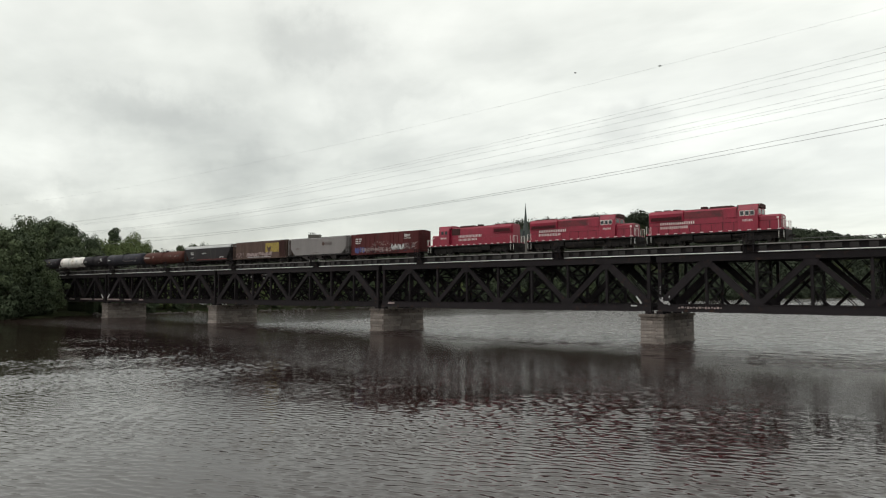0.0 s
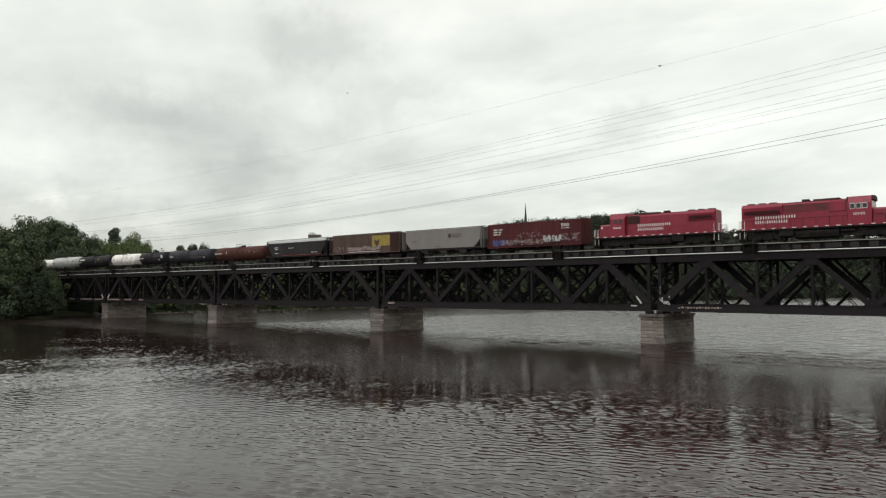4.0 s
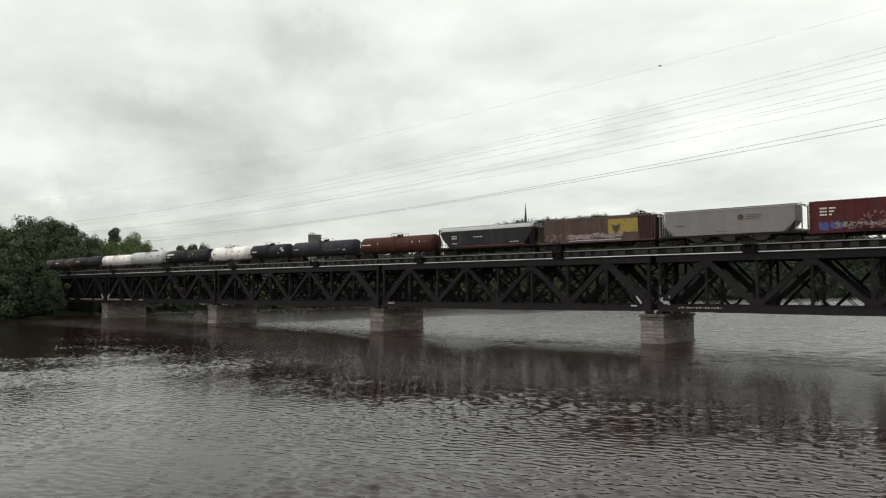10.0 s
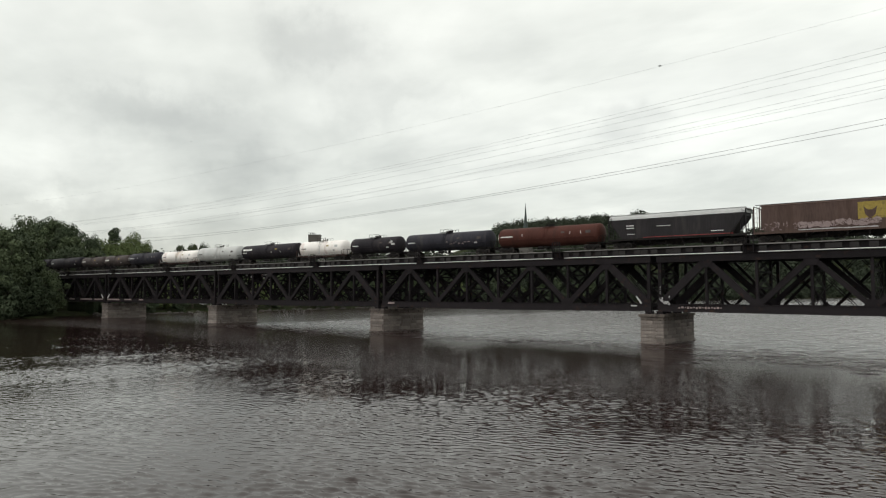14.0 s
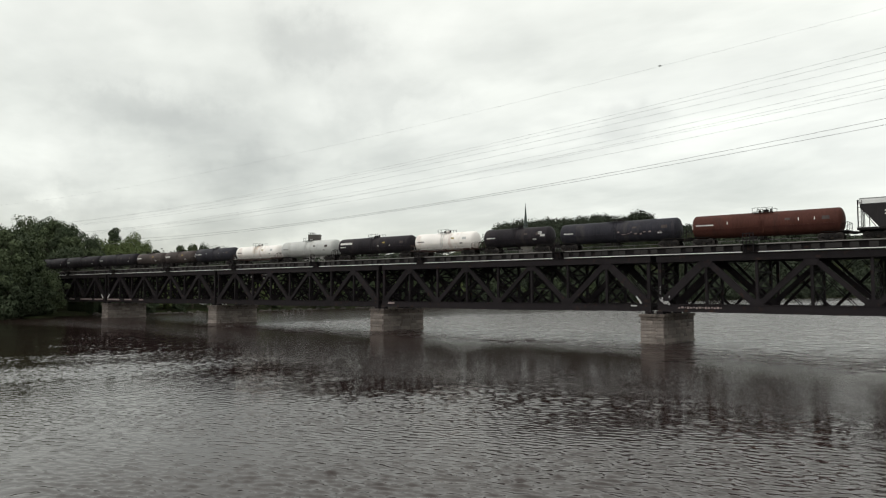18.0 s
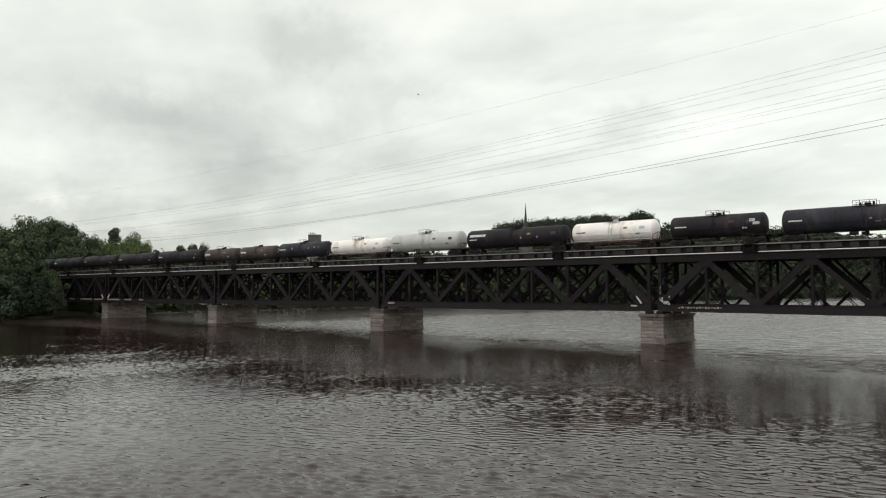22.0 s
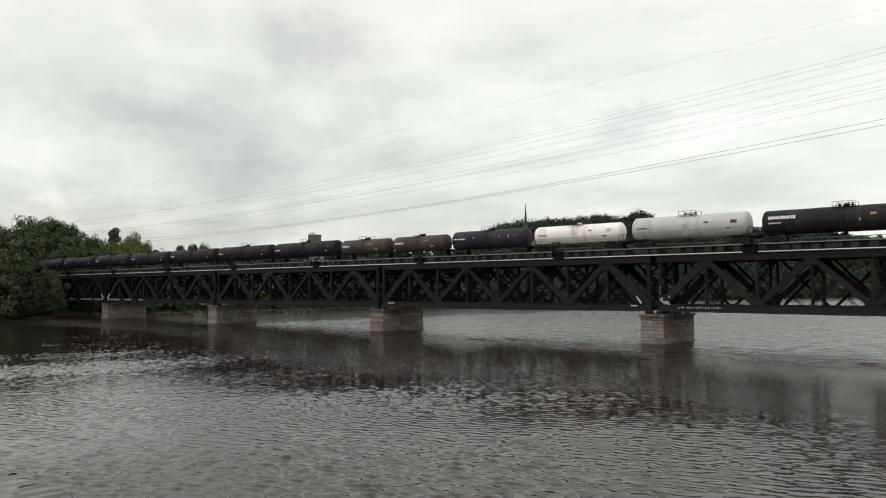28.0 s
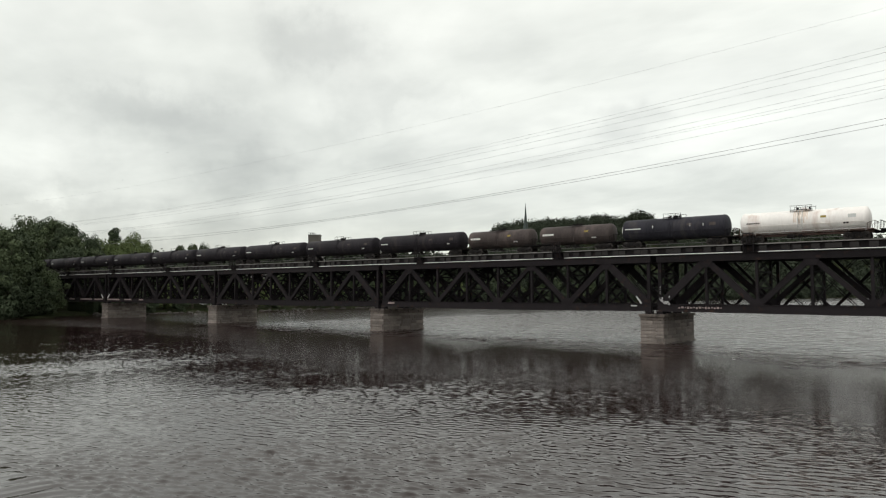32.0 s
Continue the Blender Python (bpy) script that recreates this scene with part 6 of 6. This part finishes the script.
for _ in range(34):
    y = rng.uniform(5, 30)
    x = shore_left(y) - rng.uniform(1.5, 14)
    if x < -193 or abs(x + SPAN * 3) < 4:
        continue
    tree("sapling", x, y, rng.uniform(1.8, 3.6) if -2 < y < 11 else rng.uniform(3, 6), wide=1.2, light=True)


def shore_rocks():
    """Broken grey stones along the water's edge of the west bank."""
    rng = random.Random(77)
    g = Geo()
    for _ in range(420):
        y = 8 + 240 * rng.random() ** 1.3
        x = shore_left(y) + rng.uniform(-2.2, 1.6)
        r = rng.uniform(0.2, 0.8)
        z = land(x, y)
        vs = []
        for a, b, c in ((-1, -1, -1), (1, -1, -1), (1, 1, -1), (-1, 1, -1), (-0.7, -0.7, 0.8), (0.7, -0.7, 0.8), (0.7, 0.7, 0.8), (-0.7, 0.7, 0.8)):
            vs.append((x + r * a * rng.uniform(0.6, 1.1), y + r * b * rng.uniform(0.6, 1.1), max(z, -0.25) + r * 0.62 * c * rng.uniform(0.6, 1.1) + 0.15))
        g.add(vs, [(3, 2, 1, 0), (4, 5, 6, 7), (0, 1, 5, 4), (1, 2, 6, 5), (2, 3, 7, 6), (3, 0, 4, 7)])
    solid("shore_rocks", g, ROCK, "broken grey stones along the water's edge", "rocks", kind="stuff")


shore_rocks()


def far_woods():
    """The wooded hill: crowns of loose leaf clumps, one sheet of stuff."""
    rng = random.Random(33)
    g = Geo()

    def crown(x, y, z, h, w, count, size):
        for _ in range(4):
            leaf_cloud(g, (x + rng.uniform(-0.4, 0.4) * w, y + rng.uniform(-0.4, 0.4) * w, z + h * rng.uniform(0.45, 0.8)), w * rng.uniform(0.45, 0.62), count // 4, size, rng)

    for _ in range(2300):
        y = rng.uniform(150, 820)
        x = shore_left(y) - 4 - 270 * rng.random()
        if abs(x + 223.6) < 9 and abs(y - 313) < 9:
            continue
        crown(x, y, land(x, y), rng.uniform(8, 16.5), rng.uniform(7, 11), 150, 0.8)
    for _ in range(900):
        x = rng.uniform(-640, 120)
        y = 1003 + 0.25 * x + rng.uniform(0, 300) * rng.random()
        crown(x, y, land(x, y) - (9 if x < -470 else 0), rng.uniform(12, 17), rng.uniform(7, 11), 70, 1.9)
    for _ in range(70):                          # thick crowns on the knoll
        x, y = -263 + rng.uniform(-19, 19), 582 + rng.uniform(-35, 35)
        crown(x, y, land(x, y), rng.uniform(12, 15), rng.uniform(7, 10), 200, 0.7)
    for _ in range(1000):                        # the close canopy of the hill where the river bends away
        x = rng.uniform(-330, 130)
        y = 1010 + 0.25 * x + rng.uniform(0, 330)
        crown(x, y, land(x, y) - 3, rng.uniform(11, 15), rng.uniform(9, 13), 60, 2.1)
    for _ in range(160):
        y = rng.uniform(760, 1000)
        x = shore_left(y) - rng.uniform(4, 150)
        crown(x, y, land(x, y), rng.uniform(13, 18), rng.uniform(7, 10), 90, 2.0)
    for _ in range(260):                         # low growth along the water's edge
        y = 150 + 800 * rng.random()
        x = shore_left(y) - rng.uniform(1, 12)
        crown(x, y, land(x, y) - 1.5, rng.uniform(6, 10), rng.uniform(4, 6.5), 90, 1.2)
    for _ in range(130):
        x = rng.uniform(-200, 140)
        y = 1002 + 0.25 * x + rng.uniform(0, 10)
        crown(x, y, land(x, y) - 2, rng.uniform(8, 12), rng.uniform(6, 9), 70, 2.0)
    for _ in range(150):
        x, y = rng.uniform(-330, -200), rng.uniform(20, 150)
        if land(x, y) < 2 or abs(x + 232) < 14 or abs(x + 213) < 9:
            continue
        crown(x, y, land(x, y), rng.uniform(9, 13), rng.uniform(5, 7), 150, 0.9)
    for _ in range(560):                         # taller trees on the shore behind the bridge
        y = rng.uniform(20, 340)
        x = shore_left(y) - rng.uniform(16, 85)
        if (x > -206 and y < 112) or abs(x + 214) < 9 and abs(y - 123) < 10 or abs(y - 3) < 10:
            continue
        top = 6.5 + (0.056 if y < 90 else 0.066) * math.hypot(x - 38.6, y + 89.2) - rng.uniform(0, 3.5)
        h = min(25.0, (top - land(x, y)) / 1.0)
        if h > 4:
            crown(x, y, land(x, y), h, min(8, h * 0.55), 130, 1.0)
    for _ in range(80):
        y = rng.uniform(120, 215)
        x = shore_left(y) - rng.uniform(14, 40)
        if abs(x + 214) < 9 and abs(y - 123) < 10:
            continue
        h = 6.5 + 0.066 * math.hypot(x - 38.6, y + 89.2) - rng.uniform(0, 1.5) - land(x, y)
        crown(x, y, land(x, y), h, 7.5, 150, 0.9)
    solid("far_woods", g, LEAF_FAR, "dark green mixed woods covering the far hill", "woods", kind="stuff")


far_woods()


# ---- buildings on the west bank ----
def church():
    z = land(-223.6, 313) - 0.5
    c = thing("church", "grey stone church with slender green copper spire", "church", pose(-223.6, 313.4, z))
    H = 65.0 - z
    part("tower", Geo().box(-3.2, 3.2, -3.2, 3.2, 0, H - 23), CHURCHSTONE, c, bevel=0.08)
    part("belfry", Geo().box(-2.6, 2.6, -2.6, 2.6, H - 23, H - 17.5), COPPER, c, bevel=0.08)
    g = Geo()
    n = 8
    for (r0, z0), (r1, z1) in (((1.75, H - 17.5), (1.0, H - 11.5)), ((1.0, H - 11.5), (0.12, H - 1.2))):
        g.tube((0, 0, z0), (0, 0, z1), r0, r1, n=n)
    part("spire", g, COPPER, c, "slender green copper spire")
    part("cross", Geo().beam((0, 0, H - 1.4), (0, 0, H), 0.12, 0.12).beam((-0.35, 0, H - 0.45), (0.35, 0, H - 0.45), 0.1, 0.1), COPPER, c)
    part("nave", Geo().prism([(-7, 0), (7, 0), (7, 9), (0, 17), (-7, 9)], -30, -3.2), CHURCHSTONE, c)
    for s in (-1, 1):
        part("belfry_opening", Geo().box(-0.8, 0.8, s * 2.6 - 0.06, s * 2.6 + 0.06, H - 22, H - 18.6), GLASS, c)


def house(x, y, w, d, h, wall, roof, label, turn=0, storeys=2, flat=False):
    b = thing("house", label, "house", pose(x, y, land(x, y) - 0.4, 0, 0, turn), "houses on the west bank")
    part("wall", Geo().box(-w / 2, w / 2, -d / 2, d / 2, 0, h), wall, b, bevel=0.03)
    if flat:
        part("roof", Geo().box(-w / 2 - 0.2, w / 2 + 0.2, -d / 2 - 0.2, d / 2 + 0.2, h, h + 0.5), roof, b)
    else:
        part("roof", Geo().prism([(-d / 2 - 0.4, h - 0.1), (d / 2 + 0.4, h - 0.1), (0, h + d * 0.38)], -w / 2 - 0.3, w / 2 + 0.3), roof, b)
        part("chimney", Geo().box(w * 0.2, w * 0.2 + 0.7, -0.35, 0.35, h + d * 0.1, h + d * 0.48), WALLBRICK, b)
    for k in range(storeys):
        for i in range(max(2, int(w // 3))):
            cx = -w / 2 + (i + 0.5) * w / max(2, int(w // 3))
            z = 0.9 + k * h / storeys
            for s in (-1, 1):
                fr = part("window", Geo().box(cx - 0.6, cx + 0.6, s * d / 2 - 0.05, s * d / 2 + 0.05, z, z + 1.4), WALLWHITE, b)
                part("pane", Geo().box(cx - 0.5, cx + 0.5, s * d / 2 - 0.07, s * d / 2 + 0.07, z + 0.1, z + 1.3), GLASS, fr)
        for s in (-1, 1):
            fr = part("window", Geo().box(s * w / 2 - 0.05, s * w / 2 + 0.05, -0.6, 0.6, 0.9 + k * h / storeys, 2.3 + k * h / storeys), WALLWHITE, b)
            part("pane", Geo().box(s * w / 2 - 0.07, s * w / 2 + 0.07, -0.5, 0.5, 1.0 + k * h / storeys, 2.2 + k * h / storeys), GLASS, fr)
    return b


church()
house(-196, 62, 9, 8, 6.0, WALLWHITE, ROOFDARK, "white sided two-storey house among trees", 80)
house(-199, 84, 8, 8, 8.6, PINKGREY, ROOFDARK, "pale pinkish two-storey house among trees", 75)
house(-198, 100, 9, 7, 5.6, WALLWHITE, ROOFDARK, "white sided house with dark roof by the shore", 85)
MX, MY = -212.2, 124.5
mill = house(MX, MY, 8, 9, 26.5 - land(MX, MY), WALLGREY, ROOFDARK, "tall grey concrete mill tower with railed roof hut", 40, 6, True)
mz = 26.9 - land(MX, MY)
part("roof_hut", Geo().box(-2.6, 2.6, -2.0, 2.0, mz, mz + 5.4), CHURCHSTONE, mill, "grey-brown roof hut", bevel=0.05)
part("hut_roof", Geo().box(-2.7, 2.7, -2.1, 2.1, mz + 5.4, mz + 5.6), ROOFDARK, mill)
part("lean_to", Geo().plan([(-4.0, mz), (-2.6, mz), (-2.6, mz + 2.2)], -1.5, 1.5), WALLGREY, mill)
for s in (-1, 1):
    for a in range(4):
        part("railing_post", Geo().beam((-2.4 + a * 0.8, s * 1.9, mz + 5.6), (-2.4 + a * 0.8, s * 1.9, mz + 6.45), 0.1, 0.1), STEEL, mill)
    part("roof_railing", Geo().beam((-2.45, s * 1.9, mz + 6.4), (0.05, s * 1.9, mz + 6.4), 0.1, 0.1), STEEL, mill)


# ---- overhead wires ----
def wire(y, pts, r):
    """A wire in the plane y, hung on a parabola through three points (x, z)."""
    (xa, za), (xb, zb), (xc, zc) = pts

    def zat(x):
        return (za * (x - xb) * (x - xc) / ((xa - xb) * (xa - xc)) + zb * (x - xa) * (x - xc) / ((xb - xa) * (xb - xc)) + zc * (x - xa) * (x - xb) / ((xc - xa) * (xc - xb)))
    g = Geo().path([(-430 + 8 * i, y, zat(-430 + 8 * i)) for i in range(62)], r, 5)
    solid("power_line", g, WIRE, "thin sagging dark overhead power line", "wire", group="overhead power lines")


WIRES = (
    (22.0, ((23.5, 44.47), (-25.4, 42.04), (-115.7, 39.49))),
    (26.5, ((22.7, 40.52), (-28.1, 36.78), (-148.5, 31.90))),
    (28.0, ((22.5, 40.16), (-29.0, 36.54), (-150.9, 31.90))),
    (29.5, ((22.3, 39.45), (-29.8, 35.96), (-153.3, 31.38))),
    (25.0, ((22.8, 36.88), (-27.3, 33.61), (-146.0, 29.63))),
    (26.5, ((22.6, 36.01), (-28.1, 32.40), (-148.3, 27.65))),
    (28.0, ((22.4, 35.51), (-29.0, 31.90), (-150.7, 27.59))),
    (29.5, ((22.1, 35.32), (-29.9, 31.95), (-153.1, 27.61))),
    (25.0, ((22.7, 33.05), (-27.3, 29.81), (-145.8, 25.92))),
    (26.5, ((22.4, 30.49), (-28.2, 26.70), (-148.2, 23.09))),
    (28.0, ((22.2, 29.92), (-29.1, 26.54), (-150.5, 22.64))),
)
for wy, wp in WIRES:
    wire(wy, wp, 0.028 if wp[0][1] < 31 else 0.015 if wp[0][1] < 42 else 0.009)


# ---- birds ----
def bird(label, m):
    b = thing("bird", label, "bird", m, "birds over the river")
    g = Geo().lathe([(-0.17, 0.012), (-0.1, 0.05), (0.0, 0.075), (0.08, 0.065), (0.12, 0.045), (0.16, 0.05), (0.2, 0.03), (0.235, 0.006)], 10, 0.0)
    part("body", g, FEATHER, b)
    part("tail", Geo().plan([(-0.30, 0.0), (-0.15, 0.0), (-0.15, 0.012), (-0.30, 0.008)], -0.05, 0.05), FEATHER, b)
    wings = []
    for s in (-1, 1):
        w = Geo()
        w.add([(0.09, 0, 0.0), (-0.08, 0, 0.0), (-0.10, s * 0.18, 0.01), (-0.09, s * 0.34, 0.0), (0.05, s * 0.19, 0.015), (0.09, 0, 0.015), (-0.08, 0, 0.01), (-0.10, s * 0.18, 0.02), (-0.09, s * 0.34, 0.006), (0.05, s * 0.19, 0.03)],
              [(0, 1, 2, 3, 4), (9, 8, 7, 6, 5), (0, 4, 9, 5), (4, 3, 8, 9), (3, 2, 7, 8), (2, 1, 6, 7), (1, 0, 5, 6)])
        wings.append((part("wing", w, FEATHER, b, at=pose(0, s * 0.05, 0.04)), s))
    return b, wings


PERCH = (-7.99, 22.0, 42.95)
perched, perched_wings = bird("small dark bird on the uppermost wire", pose(*PERCH))
flying, flying_wings = bird("small dark bird flying over the bridge", pose(-17.8, 12.1, 41.3))


# ---- what moves ----
def travel(t):
    """Metres that the train has run since the start; it slows a little."""
    return 7.60 * t - 0.0042 * t * t


def heading(p, q):
    return math.degrees(math.atan2(q[1] - p[1], q[0] - p[0]))


def motions():
    # the ripples drift slowly across the river
    walk(river, [(t, pose(-0.32 * t, 0.05 * t, 0)) for t in (0.0, 8.0, 16.0, 24.0, 32.0)])
    times = [2.0 * i for i in range(17)]
    for car in TRAIN:
        m0 = car.matrix_basis.copy()
        walk(car, [(t, Matrix.Translation((travel(t), 0, 0)) @ m0) for t in times])
    # wheels roll without slipping
    for w, dx in WHEELSETS:
        back = w.parent.parent.matrix_basis.to_3x3()[0][0] < 0
        rows = []
        for i in range(395):
            t = min(32.0, i * 32.0 / 394)
            a = travel(t) / 0.46 * (-1 if back else 1)
            rows.append((t, Matrix.Translation((dx, 0, 0.46)) @ Matrix.Rotation(a, 4, "Y")))
        walk(w, rows)
    # birds
    way = ((0.0, (-17.8, 12.1, 41.3)), (0.5, (-27.5, 13.3, 42.4)), (1.0, (-36.9, 14.1, 44.1)), (1.5, (-44.9, 15.6, 45.9)), (2.0, (-51.9, 17.6, 48.1)), (2.5, (-58.6, 19.7, 49.7)), (3.0, (-66.2, 20.9, 50.8)),
           (3.5, (-74.0, 21.6, 51.0)), (5.5, (-103.4, 24.6, 55.1)), (12.0, (-200, 60, 66)), (32.0, (-520, 190, 95)))
    walk(flying, [(t, pose(*p, 0, 0, 168)) for t, p in way])
    way = ((0.0, PERCH, 60), (18.2, PERCH, 60), (18.5, (-5.1, 14.5, 40.7), 120), (19.0, (-9.7, 15.7, 41.3), 168), (19.5, (-18.6, 16.8, 42.5), 168), (20.0, (-28.1, 18.2, 43.3), 168),
           (23.0, (-81.4, 31.6, 52.3), 168), (28.0, (-176.3, 57.5, 61.2), 168), (32.0, (-266, 83.5, 69.8), 168))
    walk(perched, [(t, pose(*p, 0, 0, a)) for t, p, a in way])
    for wings, start in ((flying_wings, 0.0), (perched_wings, 18.3)):
        for w, s in wings:
            rows = []
            for i in range(257):
                t = i * 0.125
                a = 38.0 * math.sin(t * 2 * math.pi * 2.2) + 8
                if t < start:
                    rows.append((t, pose(-0.02, s * 0.07, 0.03, -s * 65, 0, 0)))
                else:
                    rows.append((t, pose(0, s * 0.05, 0.04, s * a, 0, 0)))
            walk(w, rows)


motions()
